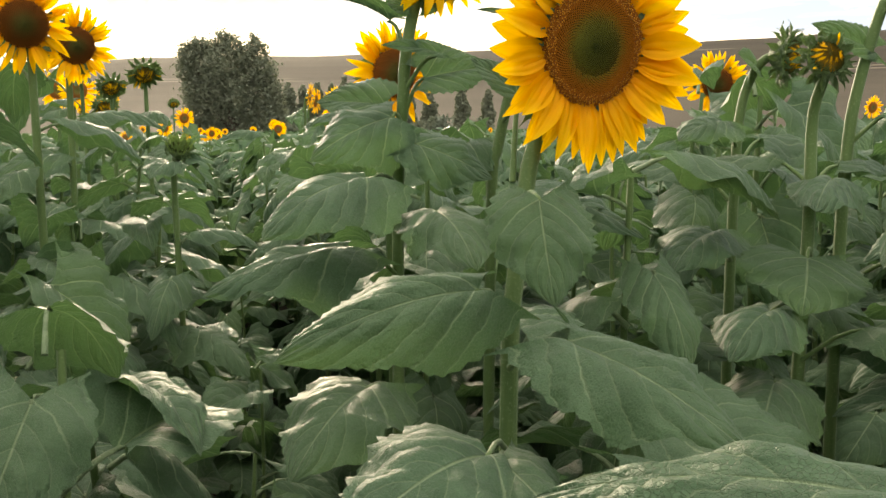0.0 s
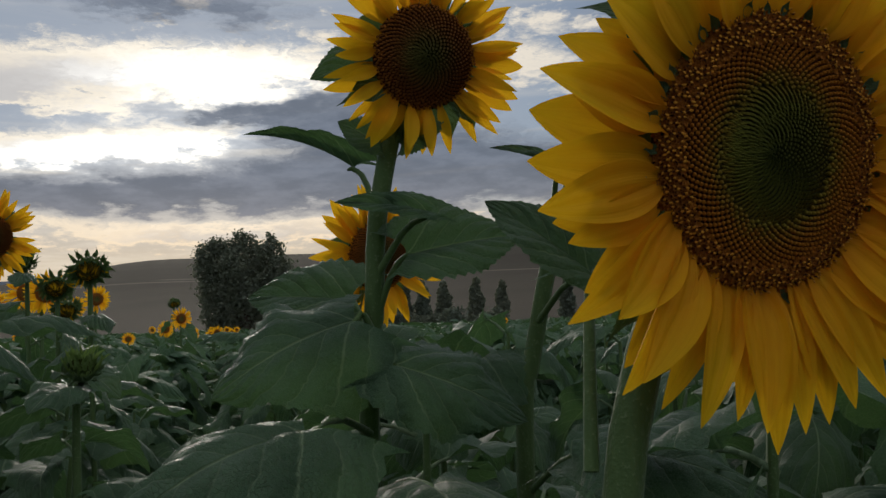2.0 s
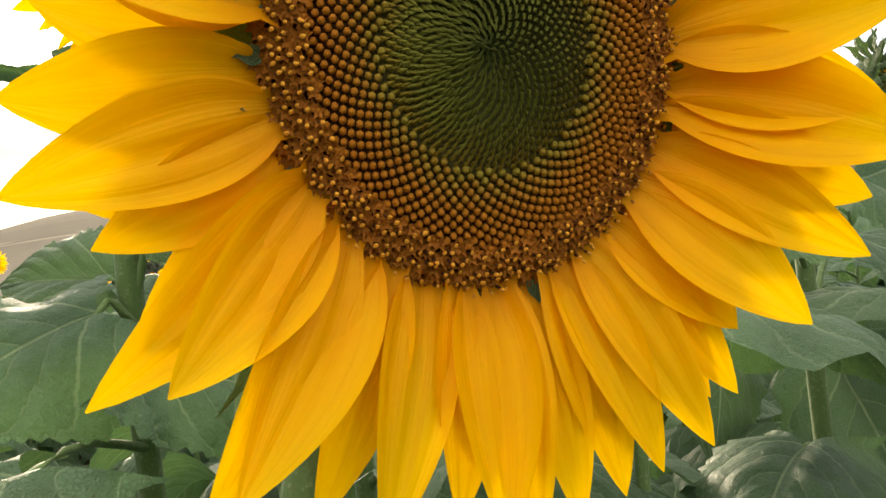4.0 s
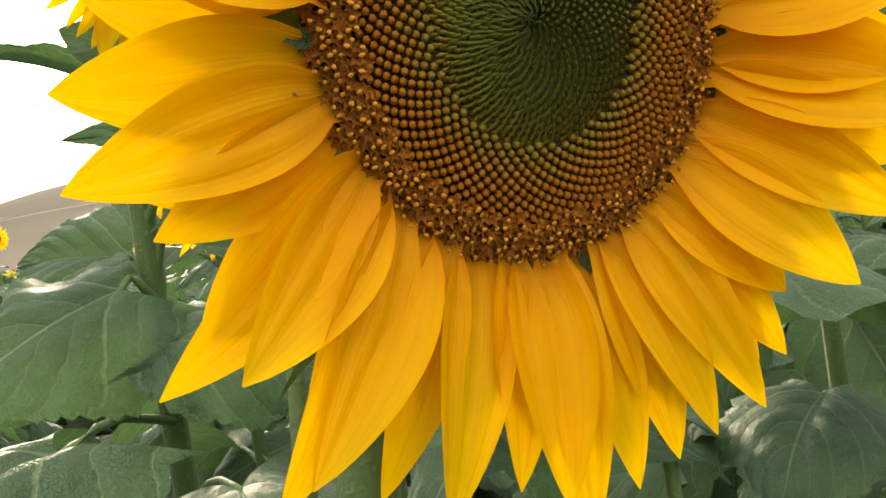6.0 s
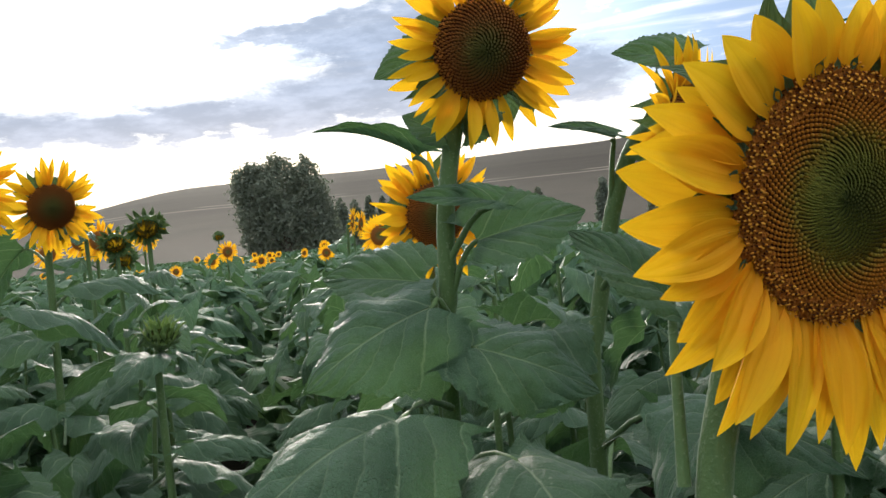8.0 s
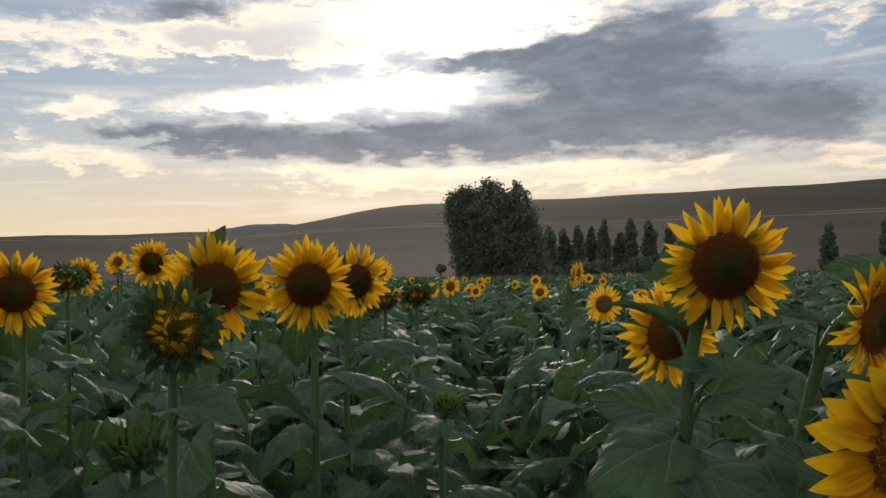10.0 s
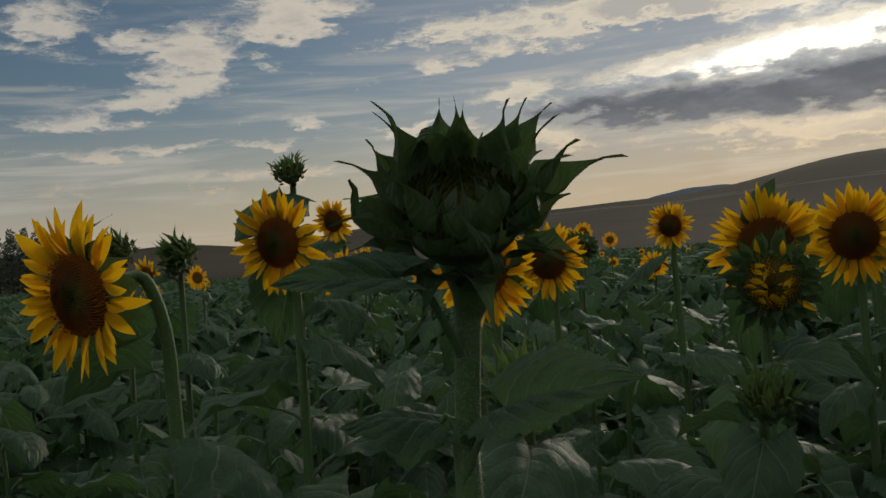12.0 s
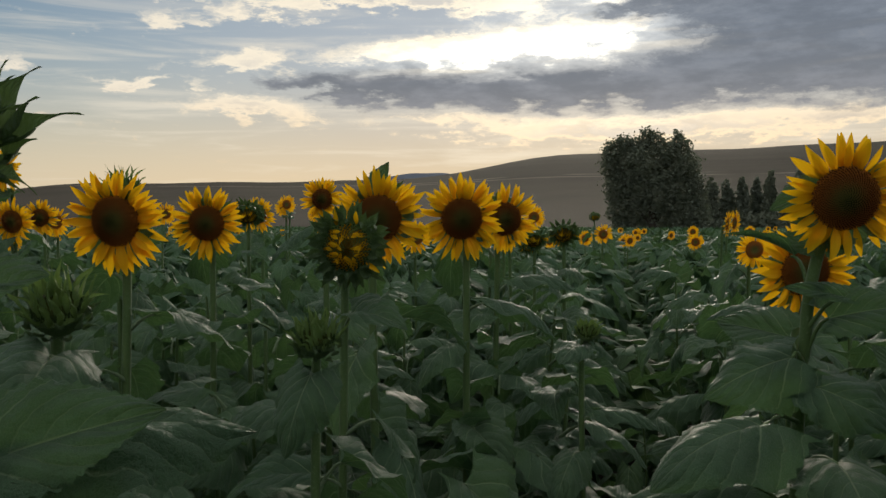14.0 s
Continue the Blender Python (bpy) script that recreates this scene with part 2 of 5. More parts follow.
LEAF = leaf_material("sunflower_leaf", (0.071, 0.128, 0.062), (0.29, 0.37, 0.20), (0.13, 0.27, 0.06), 0.48, 0.28, True, 0.2)
BRACT = leaf_material("bract", (0.125, 0.195, 0.08), (0.16, 0.22, 0.09), (0.12, 0.22, 0.03), 0.5, 0.25)
SPIKE = leaf_material("young_bract", (0.17, 0.25, 0.075), (0.2, 0.27, 0.1), (0.2, 0.32, 0.05), 0.5, 0.3, veins=False)
FIELD = leaf_material("field_foliage", (0.071, 0.126, 0.064), (0.22, 0.28, 0.16), (0.13, 0.25, 0.06), 0.6, 0.26, True, 0.07)


def stem_material():
    m, g, out, p = material("hairy_stem")
    obj = g.add("ShaderNodeTexCoord").outputs["Object"]
    mp = g.add("ShaderNodeMapping")
    g.links.new(obj, mp.inputs[0])
    mp.inputs["Scale"].default_value = (160, 160, 9)
    n1, n2 = g.noise(mp.outputs[0], 1.0, 3.0), g.noise(obj, 330.0, 2.0)
    col = g.mix(n1, (0.06, 0.11, 0.03), (0.11, 0.165, 0.05))
    col = g.mix(g.step(n2, 0.58, 0.7, 0.0, 0.5), col, (0.2, 0.25, 0.12))
    g.links.new(col, p.inputs["Base Color"])
    p.inputs["Roughness"].default_value = 0.6
    p.inputs["Sheen Weight"].default_value = 0.12
    p.inputs["Specular IOR Level"].default_value = 0.25
    p.inputs["Subsurface Weight"].default_value = 0.0
    bump(g, p, g.math("ADD", n1, g.math("MULTIPLY", n2, 0.6)), 0.5, 0.003)
    g.links.new(p.outputs[0], out.inputs[0])
    return m


STEM = stem_material()


def petal_material():
    m, g, out, p = material("petal")
    uv = g.add("ShaderNodeUVMap").outputs[0]
    s = g.add("ShaderNodeSeparateXYZ")
    g.links.new(uv, s.inputs[0])
    rand = g.add("ShaderNodeObjectInfo").outputs["Random"]
    isl = g.add("ShaderNodeNewGeometry").outputs["Random Per Island"]
    streak = g.noise(g.xyz(g.math("MULTIPLY", s.outputs[0], 24.0), g.math("MULTIPLY", s.outputs[1], 1.6), g.math("MULTIPLY", rand, 40.0)), 1.0, 3.0)
    blotch = g.noise(g.xyz(s.outputs[0], g.math("MULTIPLY", s.outputs[1], 3.0), g.math("MULTIPLY", rand, 9.0)), 2.0, 3.0)
    col = g.ramp(s.outputs[1], (0.0, (0.52, 0.16, 0.003)), (0.1, (0.72, 0.29, 0.003)), (0.3, (0.87, 0.46, 0.003)), (1.0, (0.90, 0.575, 0.004)))
    col = g.mix(g.step(streak, 0.42, 0.75, 0.0, 0.36), col, (0.72, 0.33, 0.003))
    col = g.mix(g.step(blotch, 0.5, 0.8, 0.0, 0.3), col, (0.92, 0.60, 0.008))
    col = g.mix(g.math("MULTIPLY", g.math("ADD", rand, isl), 0.15), col, (0.80, 0.36, 0.004))
    g.links.new(col, p.inputs["Base Color"])
    p.inputs["Roughness"].default_value = 0.55
    p.inputs["Specular IOR Level"].default_value = 0.12
    nrm = bump(g, p, streak, 0.28, 0.002)
    tr = g.add("ShaderNodeBsdfTranslucent")
    g.links.new(g.mix(0.5, col, (0.92, 0.52, 0.004)), tr.inputs[0])
    g.links.new(nrm, tr.inputs[1])
    mx = g.add("ShaderNodeMixShader")
    mx.inputs[0].default_value = 0.46
    g.links.new(p.outputs[0], mx.inputs[1])
    g.links.new(tr.outputs[0], mx.inputs[2])
    g.links.new(mx.outputs[0], out.inputs[0])
    return m


PETAL = petal_material()


def disc_material(name, stops, rough=0.7):
    """Colour by the distance from the disc's middle, 1 at its rim (a disc is built one unit in radius)."""
    m, g, out, p = material(name)
    obj = g.add("ShaderNodeTexCoord").outputs["Object"]
    s = g.add("ShaderNodeSeparateXYZ")
    g.links.new(obj, s.inputs[0])
    r = g.math("SQRT", g.math("ADD", g.math("POWER", g.math("ABSOLUTE", s.outputs[0]), 2.0), g.math("POWER", g.math("ABSOLUTE", s.outputs[1]), 2.0)))
    isl = g.add("ShaderNodeNewGeometry").outputs["Random Per Island"]
    r = g.math("ADD", r, g.math("MULTIPLY", g.math("SUBTRACT", isl, 0.5), 0.07))
    col = g.ramp(r, *stops)
    col = g.mix(g.math("MULTIPLY", isl, 0.3), col, g.mix(1.0, col, (0.55, 0.5, 0.5), "MULTIPLY"))
    g.links.new(col, p.inputs["Base Color"])
    p.inputs["Roughness"].default_value = rough
    p.inputs["Specular IOR Level"].default_value = 0.12
    n = g.noise(obj, 60.0, 3.0)
    bump(g, p, n, 0.3, 0.02)
    g.links.new(p.outputs[0], out.inputs[0])
    return m


DISC = disc_material("disc_florets", ((0.0, (0.045, 0.055, 0.010)), (0.08, (0.115, 0.125, 0.022)), (0.36, (0.16, 0.155, 0.022)), (0.50, (0.19, 0.125, 0.012)), (0.63, (0.30, 0.108, 0.0065)), (0.8, (0.32, 0.104, 0.0055)), (1.0, (0.25, 0.078, 0.0045))))
DISC_FAR = disc_material("disc_surface", ((0.0, (0.11, 0.115, 0.028)), (0.3, (0.15, 0.12, 0.028)), (0.55, (0.21, 0.09, 0.020)), (0.75, (0.24, 0.085, 0.016)), (1.0, (0.30, 0.11, 0.014))), 0.85)
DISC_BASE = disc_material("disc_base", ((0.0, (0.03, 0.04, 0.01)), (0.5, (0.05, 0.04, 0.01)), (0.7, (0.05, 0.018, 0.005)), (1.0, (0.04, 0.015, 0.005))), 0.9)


def plain_material(name, c1, c2, scale, rough=0.8, relief=0.3, depth=0.01):
    m, g, out, p = material(name)
    obj = g.add("ShaderNodeTexCoord").outputs["Object"]
    n1, n2 = g.noise(obj, scale, 4.0), g.noise(obj, scale * 7.3, 4.0)
    isl = g.add("ShaderNodeNewGeometry").outputs["Random Per Island"]
    col = g.mix(g.step(g.math("ADD", g.math("MULTIPLY", n1, 0.65), g.math("MULTIPLY", n2, 0.35)), 0.35, 0.65), c1, c2)
    col = g.mix(g.math("MULTIPLY", isl, 0.3), col, tuple(v * 0.6 for v in c1))
    g.links.new(col, p.inputs["Base Color"])
    p.inputs["Roughness"].default_value = rough
    p.inputs["Specular IOR Level"].default_value = 0.2
    bump(g, p, g.math("ADD", n1, n2), relief, depth)
    g.links.new(p.outputs[0], out.inputs[0])
    return m


COROLLA = plain_material("corolla", (0.23, 0.068, 0.005), (0.37, 0.125, 0.008), 90, 0.75)
ANTHER = plain_material("anther_tube", (0.035, 0.014, 0.006), (0.16, 0.05, 0.010), 300, 0.6)
POLLEN = plain_material("pollen_tip", (0.60, 0.25, 0.02), (0.78, 0.38, 0.035), 300, 0.8)
BARK = plain_material("bark", (0.07, 0.055, 0.04), (0.13, 0.105, 0.08), 1.5, 0.9, 0.6, 0.05)
# leaf colour paled and greyed: distance haze is put into it
CROWN = leaf_material("hazed_tree_leaves", (0.19, 0.21, 0.155), (0.1, 0.12, 0.06), (0.10, 0.13, 0.05), 0.75, 0.33, veins=False, gloss=0.05)


def ground_material():
    m, g, out, p = material("dry_ground")
    obj = g.add("ShaderNodeTexCoord").outputs["Object"]
    s = g.add("ShaderNodeSeparateXYZ")
    g.links.new(obj, s.inputs[0])
    n1, n2, n3 = g.noise(obj, 0.012, 5.0), g.noise(obj, 0.5, 5.0), g.noise(obj, 14.0, 5.0)
    # soil colour taken down to near black for the shade under the leaves
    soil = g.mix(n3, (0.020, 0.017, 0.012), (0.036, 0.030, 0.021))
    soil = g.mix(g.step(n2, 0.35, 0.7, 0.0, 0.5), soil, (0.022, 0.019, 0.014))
    # harvested slopes: pale stubble below, darker fallow above, strips that follow the height of the hill
    n4 = g.noise(obj, 0.03, 6.0)
    level = g.math("ADD", s.outputs[2], g.math("MULTIPLY", g.math("SUBTRACT", n1, 0.5), 22.0))
    strip = g.noise(g.xyz(0.0, g.math("MULTIPLY", n1, 1.2), g.math("MULTIPLY", s.outputs[2], 0.30)), 1.0, 3.0, 0.5)
    slope = g.mix(g.step(level, 12.0, 20.0), (0.078, 0.066, 0.049), (0.043, 0.037, 0.027))
    slope = g.mix(g.step(strip, 0.40, 0.62, 0.0, 0.45), slope, (0.062, 0.053, 0.039))
    slope = g.mix(g.step(n4, 0.45, 0.75, 0.0, 0.6), slope, (0.052, 0.047, 0.033))
    # two farm tracks along the slope
    for z, side in ((16.4, 0.36), (17.6, 0.48), (30.0, 0.56)):
        track = g.step(g.math("ABSOLUTE", g.math("SUBTRACT", s.outputs[2], z)), 0.30, 0.12)
        track = g.math("MULTIPLY", track, g.step(g.noise(obj, 0.02, 2.0), side, side + 0.08, 0.0, 0.85))
        slope = g.mix(track, slope, (0.17, 0.145, 0.11))
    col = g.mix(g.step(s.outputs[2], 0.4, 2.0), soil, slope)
    g.links.new(col, p.inputs["Base Color"])
    p.inputs["Roughness"].default_value = 0.95
    p.inputs["Specular IOR Level"].default_value = 0.03
    bump(g, p, g.math("ADD", n3, n2), 0.7, 0.04)
    g.links.new(p.outputs[0], out.inputs[0])
    return m


GROUND = ground_material()


# ---- mesh tools ----
def mesh(name, verts, faces, mat, uvs=None, smooth=True):
    me = bpy.data.meshes.new(name)
    me.from_pydata([tuple(v) for v in verts], [], faces)
    if uvs is not None:
        layer = me.uv_layers.new(name="UVMap")
        idx = np.empty(len(me.loops), dtype=np.int32)
        me.loops.foreach_get("vertex_index", idx)
        layer.data.foreach_set("uv", np.asarray(uvs, dtype=np.float32)[idx].ravel())
    me.materials.append(mat)
    if smooth:
        me.polygons.foreach_set("use_smooth", np.ones(len(me.polygons), dtype=bool))
    me.update()
    return me


def grid_faces(rows, cols, start=0):
    return [(start + r * cols + c, start + r * cols + c + 1, start + (r + 1) * cols + c + 1, start + (r + 1) * cols + c) for r in range(rows - 1) for c in range(cols - 1)]


def leaf_arrays(rows, cols, width, droop, fold, wave, seed, teeth=0.045, ribs=0.046):
    """A heart-shaped, toothed blade from the petiole's end (0, 0, 0) towards +y, one unit long, its face up, quilted between the veins."""
    rng = random.Random(seed)
    ph, ph2 = rng.uniform(0, 6.28), rng.uniform(0, 6.28)
    swells = [rng.uniform(0.25, 1.25) for _ in range(24)]
    side_bend, hump = rng.uniform(-0.08, 0.08), rng.uniform(0.06, 0.18)
    verts, uvs = [], []
    for r in range(rows):
        s = r / (rows - 1)
        half = 0.5 * width * (math.sin(math.pi * min(1.0, s ** 0.60)) ** 0.80 * (1 - 0.22 * s ** 3) if 0 < s < 1 else 0.0)
        half = max(half, 0.36 * width * (1 - s / 0.3)) if s < 0.12 else half
        for c in range(cols):
            t = 2 * c / (cols - 1) - 1
            edge = abs(t)
            tooth = 1.0
            if edge > 0.99 and 0.06 < s < 0.97:
                tooth = 1.0 + teeth * (1 if r % 2 else -1) * rng.uniform(0.4, 1.5)
            x = t * half * tooth + side_bend * s * s
            y = s - 0.30 * edge ** 1.4 * max(0.0, 1 - s / 0.55) ** 2 + 0.03 * (tooth - 1)
            z = fold * (edge if fold > 0 else edge ** 1.6) * half * (1.0 - 0.4 * s)
            # each half swells beside the sunken midrib
            z += hump * half * math.sin(math.pi * min(1.0, edge ** 0.75))
            z += wave * (math.sin(s * 11 + ph + (2.2 if t > 0 else 0)) + 0.5 * math.sin(s * 23 + ph2 + t)) * edge ** 2 * half * 1.7
            at = 5.6 * s - 2.7 * edge + 0.10 * math.sin(7 * edge + ph)
            swell = abs(math.sin(math.pi * at)) ** 0.6 * swells[(int(math.floor(at)) + 6) * 2 % 24 + (t > 0)]
            z += 0.95 * ribs * (swell - 0.45) * min(1.0, 3.0 * edge) * (1 - edge * 0.5) * math.sin(math.pi * s) ** 0.6
            z -= 0.022 * math.exp(-(t / 0.12) ** 2) * (1 - s)
            z += -droop * 0.5 * (s * s - s)
            verts.append((x, y, z))
            uvs.append(((t + 1) / 2, s))
    return verts, grid_faces(rows, cols), uvs


def tube_arrays(points, radii, sides=6, start=0):
    verts, faces, uvs = [], [], []
    pts = [Vector(p) for p in points]
    for i, (p, r) in enumerate(zip(pts, radii)):
        d = (pts[min(i + 1, len(pts) - 1)] - pts[max(i - 1, 0)]).normalized()
        a = d.cross(Vector((0.31, 0.95, 0.05))).normalized()
        b = d.cross(a)
        for k in range(sides):
            an = 2 * math.pi * k / sides
            verts.append(p + r * (math.cos(an) * a + math.sin(an) * b))
            uvs.append((0.5, i / len(pts)))
    for i in range(len(pts) - 1):
        for k in range(sides):
            faces.append((start + i * sides + k, start + i * sides + (k + 1) % sides, start + (i + 1) * sides + (k + 1) % sides, start + (i + 1) * sides + k))
    return verts, faces, uvs


def curve_points(ctrl, n):
    """A smooth line through the control points (Catmull-Rom), n points in all."""
    c = [Vector(p) for p in ctrl]
    c = [c[0] * 2 - c[1]] + c + [c[-1] * 2 - c[-2]]
    out = []
    for i in range(n):
        u = i / (n - 1) * (len(c) - 3)
        k = min(int(u), len(c) - 4)
        u -= k
        p0, p1, p2, p3 = c[k:k + 4]
        out.append(0.5 * (2 * p1 + (p2 - p0) * u + (2 * p0 - 5 * p1 + 4 * p2 - p3) * u * u + (3 * p1 - p0 - 3 * p2 + p3) * u ** 3))
    return out


def part(name, me, parent, m=None, label=""):
    ob = new(name, me)
    ob.parent = parent
    if m is not None:
        ob.matrix_basis = m
    return tagged(ob, label)


def thing(name, at, label, category, group=""):
    ob = new(name)
    ob.location = at
    ob.empty_display_size = 0.05
    return tagged(ob, label, category, group)


def basis(origin, y_to, z_hint, scale=(1, 1, 1)):
    """Pose with +y along y_to and +z as near z_hint as it can."""
    y = Vector(y_to).normalized()
    x = y.cross(Vector(z_hint)).normalized()
    z = x.cross(y)
    m = Matrix((x, y, z)).transposed().to_4x4()
    return Matrix.Translation(origin) @ m @ Matrix.Diagonal((*scale, 1))


def facing(origin, normal, spin=0.0, scale=1.0):
    """Pose of a flower head: +z along normal, +y up."""
    z = Vector(normal).normalized()
    x = Vector((0, 0, 1)).cross(z).normalized()
    y = z.cross(x)
    m = Matrix((x, y, z)).transposed().to_4x4()
    return Matrix.Translation(origin) @ m @ pose(0, 0, 0, 0, 0, spin) @ Matrix.Diagonal((scale, scale, scale, 1))


# blades for the near plants, whole leaves with their stalk for the field
BLADES = [mesh("blade", *leaf_arrays(34, 15, w, d, f, wv, 11 + i)[:2], LEAF, leaf_arrays(34, 15, w, d, f, wv, 11 + i)[2])
          for i, (w, d, f, wv) in enumerate(((0.80, 0.65, -0.45, 0.09), (0.92, 0.8, -0.40, 0.12), (0.62, 0.8, -0.85, 0.08), (0.98, 0.6, -0.55, 0.11), (0.5, 0.7, 0.5, 0.04), (0.75, 0.9, -0.7, 0.10), (0.7, 0.25, 0.18, 0.03)))]


def field_leaf(seed, rows, cols, sides=4):
    """A whole leaf at a stem node: the stalk rises out along +y, the blade bends over."""
    rng = random.Random(seed)
    width, droop = rng.uniform(0.56, 0.84), rng.uniform(0.6, 1.4)
    v, f, uv = leaf_arrays(rows, cols, width, droop, rng.choice((-0.9, -0.75, -0.6, -0.45, -0.3, 0.3)), rng.uniform(0.06, 0.13), seed, 0.05, 0.040)
    stalk, rise, hang = rng.uniform(0.30, 0.50), rng.uniform(25, 55), rng.uniform(12, 58)
    end = Vector((0, stalk * math.cos(radians(rise)), stalk * math.sin(radians(rise)) * 0.8))
    turn = Matrix.Translation(end) @ pose(0, 0, 0, -hang, rng.uniform(-22, 22), rng.uniform(-15, 15))
    verts = [turn @ Vector(p) for p in v]
    pts = curve_points([(0, 0, 0), (0, end.y * 0.55, end.z * 0.75), tuple(end), tuple(turn @ Vector((0, 0.06, 0)))], 5)
    tv, tf, tuv = tube_arrays(pts, (0.028, 0.022, 0.018, 0.016, 0.008), sides, len(verts))
    return verts + tv, f + tf, uv + tuv


NEAR_LEAVES = [mesh("leaf", *field_leaf(100 + i, 19, 9)[:2], LEAF, field_leaf(100 + i, 19, 9)[2]) for i in range(11)]


def petal_arrays(seed, rows=9, cols=7, curl=0.0, base=0.42, ridge=0.010, waves=7.0, wid=0.27):
    rng = random.Random(seed)
    wid, ph, twist = wid * rng.uniform(0.85, 1.12), rng.uniform(0, 6), rng.uniform(-0.25, 0.25)
    cup = rng.uniform(0.12, 0.35)
    notch = rng.uniform(0.75, 0.95)
    verts, uvs = [], []
    for r in range(rows):
        s = r / (rows - 1)
        half = 0.5 * wid * max(base * (1 - s) ** 2, math.sin(math.pi * min(1, s ** notch)) ** 0.78 if s < 1 else 0.02)
        if r == 0:
            half = 0.5 * wid * base
        for c in range(cols):
            t = 2 * c / (cols - 1) - 1
            x = t * half
            z = cup * half * t * t * 1.6 + ridge * math.cos(t * waves + ph) * math.sin(math.pi * s) + twist * x * s
            z += curl * s * s + 0.05 * math.sin(math.pi * s)
            verts.append((x, s, z))
            uvs.append(((t + 1) / 2, s))
    return verts, grid_faces(rows, cols), uvs


PETALS = [mesh("petal", *petal_arrays(i, 10, 7, c)[:2], PETAL, petal_arrays(i, 10, 7, c)[2]) for i, c in enumerate((0.02, -0.10, 0.10, -0.04, 0.18, 0.0, -0.18, 0.06))]

HERO_PETALS = []
for i, c in enumerate((0.00, -0.08, 0.05, -0.14, 0.08, -0.03, -0.20, 0.03, -0.10, -0.05)):
    v, f, uv = petal_arrays(i + 20, 16, 17, c, 0.52, 0.011, 9.5, 0.335)
    HERO_PETALS.append(mesh("petal", v, f, PETAL, uv))


def bract_arrays(seed, rows=10, cols=5, hook=0.25, wid=0.5):
    """A green bract, broad below, with a drawn-out curling tip, along +y."""
    rng = random.Random(seed)
    verts, uvs = [], []
    sway, ph = rng.uniform(-0.5, 0.5), rng.uniform(0, 6)
    for r in range(rows):
        s = r / (rows - 1)
        half = 0.5 * wid * ((0.8 + 0.75 * s - 1.1 * s * s) if s < 0.45 else 0.915 * ((1 - s) / 0.55) ** 1.7 + 0.01)
        for c in range(cols):
            t = 2 * c / (cols - 1) - 1
            curl = hook * max(0.0, s - 0.35) ** 2 * 2.2
            verts.append((t * half + sway * max(0, s - 0.5) ** 2, s - 0.25 * abs(hook) * max(0.0, s - 0.6), 0.22 * math.sin(math.pi * s) * (1 if hook < 0 else -0.5) + curl + 0.35 * half * t * t + 0.05 * wid * math.sin(5 * s + ph) * t))
            uvs.append(((t + 1) / 2, s))
    return verts, grid_faces(rows, cols), uvs


def bud_bract_arrays(seed, rows=13, cols=7, tip=0.1, wid=0.6, point=2.4, bulge=0.20):
    """A broad, keeled bract of a closed bud, drawn out into a thin curling point."""
    rng = random.Random(seed)
    verts, uvs = [], []
    sway, ph = rng.uniform(-0.45, 0.45), rng.uniform(0, 6)
    for r in range(rows):
        s = r / (rows - 1)
        half = 0.5 * wid * ((0.70 + 1.15 * s - 1.5 * s * s) if s < 0.45 else 0.914 * ((1 - s) / 0.55) ** point + 0.014)
        for c in range(cols):
            t = 2 * c / (cols - 1) - 1
            z = -bulge * math.sin(math.pi * min(1.0, s * 1.15)) + tip * max(0.0, s - 0.5) ** 1.6 * 2.6
            z += 0.55 * half * t * t + 0.05 * math.sin(7 * s + ph) * t - 0.03 * math.exp(-(t / 0.2) ** 2)
            verts.append((t * half + sway * max(0, s - 0.5) ** 2, s, z))
            uvs.append(((t + 1) / 2, s))
    return verts, grid_faces(rows, cols), uvs


def bract_meshes(mat, specs, point, rows=13, cols=7, bulge=0.20):
    out = []
    for i, (h, w) in enumerate(specs):
        v, f, uv = bud_bract_arrays(i, rows, cols, h, w, point, bulge)
        out.append(mesh("bract", v, f, mat, uv))
    return out


BUD_BRACTS = bract_meshes(BRACT, ((-0.25, 0.74), (-0.55, 0.80), (0.15, 0.70), (-0.4, 0.78), (-0.7, 0.72)), 2.7, 17, 9)
COLLAR_BRACTS = bract_meshes(BRACT, ((-0.9, 1.0), (-1.4, 1.1), (0.7, 0.95), (-0.5, 1.05)), 1.6)
SPIKES = bract_meshes(SPIKE, ((-0.2, 0.30), (0.15, 0.26), (-0.5, 0.32), (-0.05, 0.25)), 1.4, 9, 3, 0.03)
SHORT_BRACTS = bract_meshes(BRACT, ((0.1, 0.62), (-0.3, 0.68), (0.4, 0.6), (-0.6, 0.66)), 1.35, 9, 5)
BRACTS = [mesh("bract", *bract_arrays(i, 10, 5, h, w)[:2], BRACT, bract_arrays(i, 10, 5, h, w)[2]) for i, (h, w) in enumerate(((0.25, 0.55), (-0.5, 0.62), (-0.25, 0.5), (-0.8, 0.58), (0.1, 0.52)))]


def dome(name, radius, height, mat, rings=8, sides=40, base_z=0.0, power=2.0):
    verts, faces = [(0, 0, base_z + height)], []
    for i in range(1, rings + 1):
        r = radius * i / rings
        for k in range(sides):
            a = 2 * math.pi * k / sides
            verts.append((r * math.cos(a), r * math.sin(a), base_z + height * (1 - (i / rings) ** power)))
    for k in range(sides):
        faces.append((0, 1 + k, 1 + (k + 1) % sides))
    for i in range(rings - 1):
        for k in range(sides):
            p, q = 1 + i * sides, 1 + (i + 1) * sides
            faces.append((p + k, q + k, q + (k + 1) % sides, p + (k + 1) % sides))
    return mesh(name, verts, faces, mat)


def disc_height(r):
    return 0.16 * (1 - r ** 4) - 0.10 * math.exp(-(r / 0.28) ** 2)


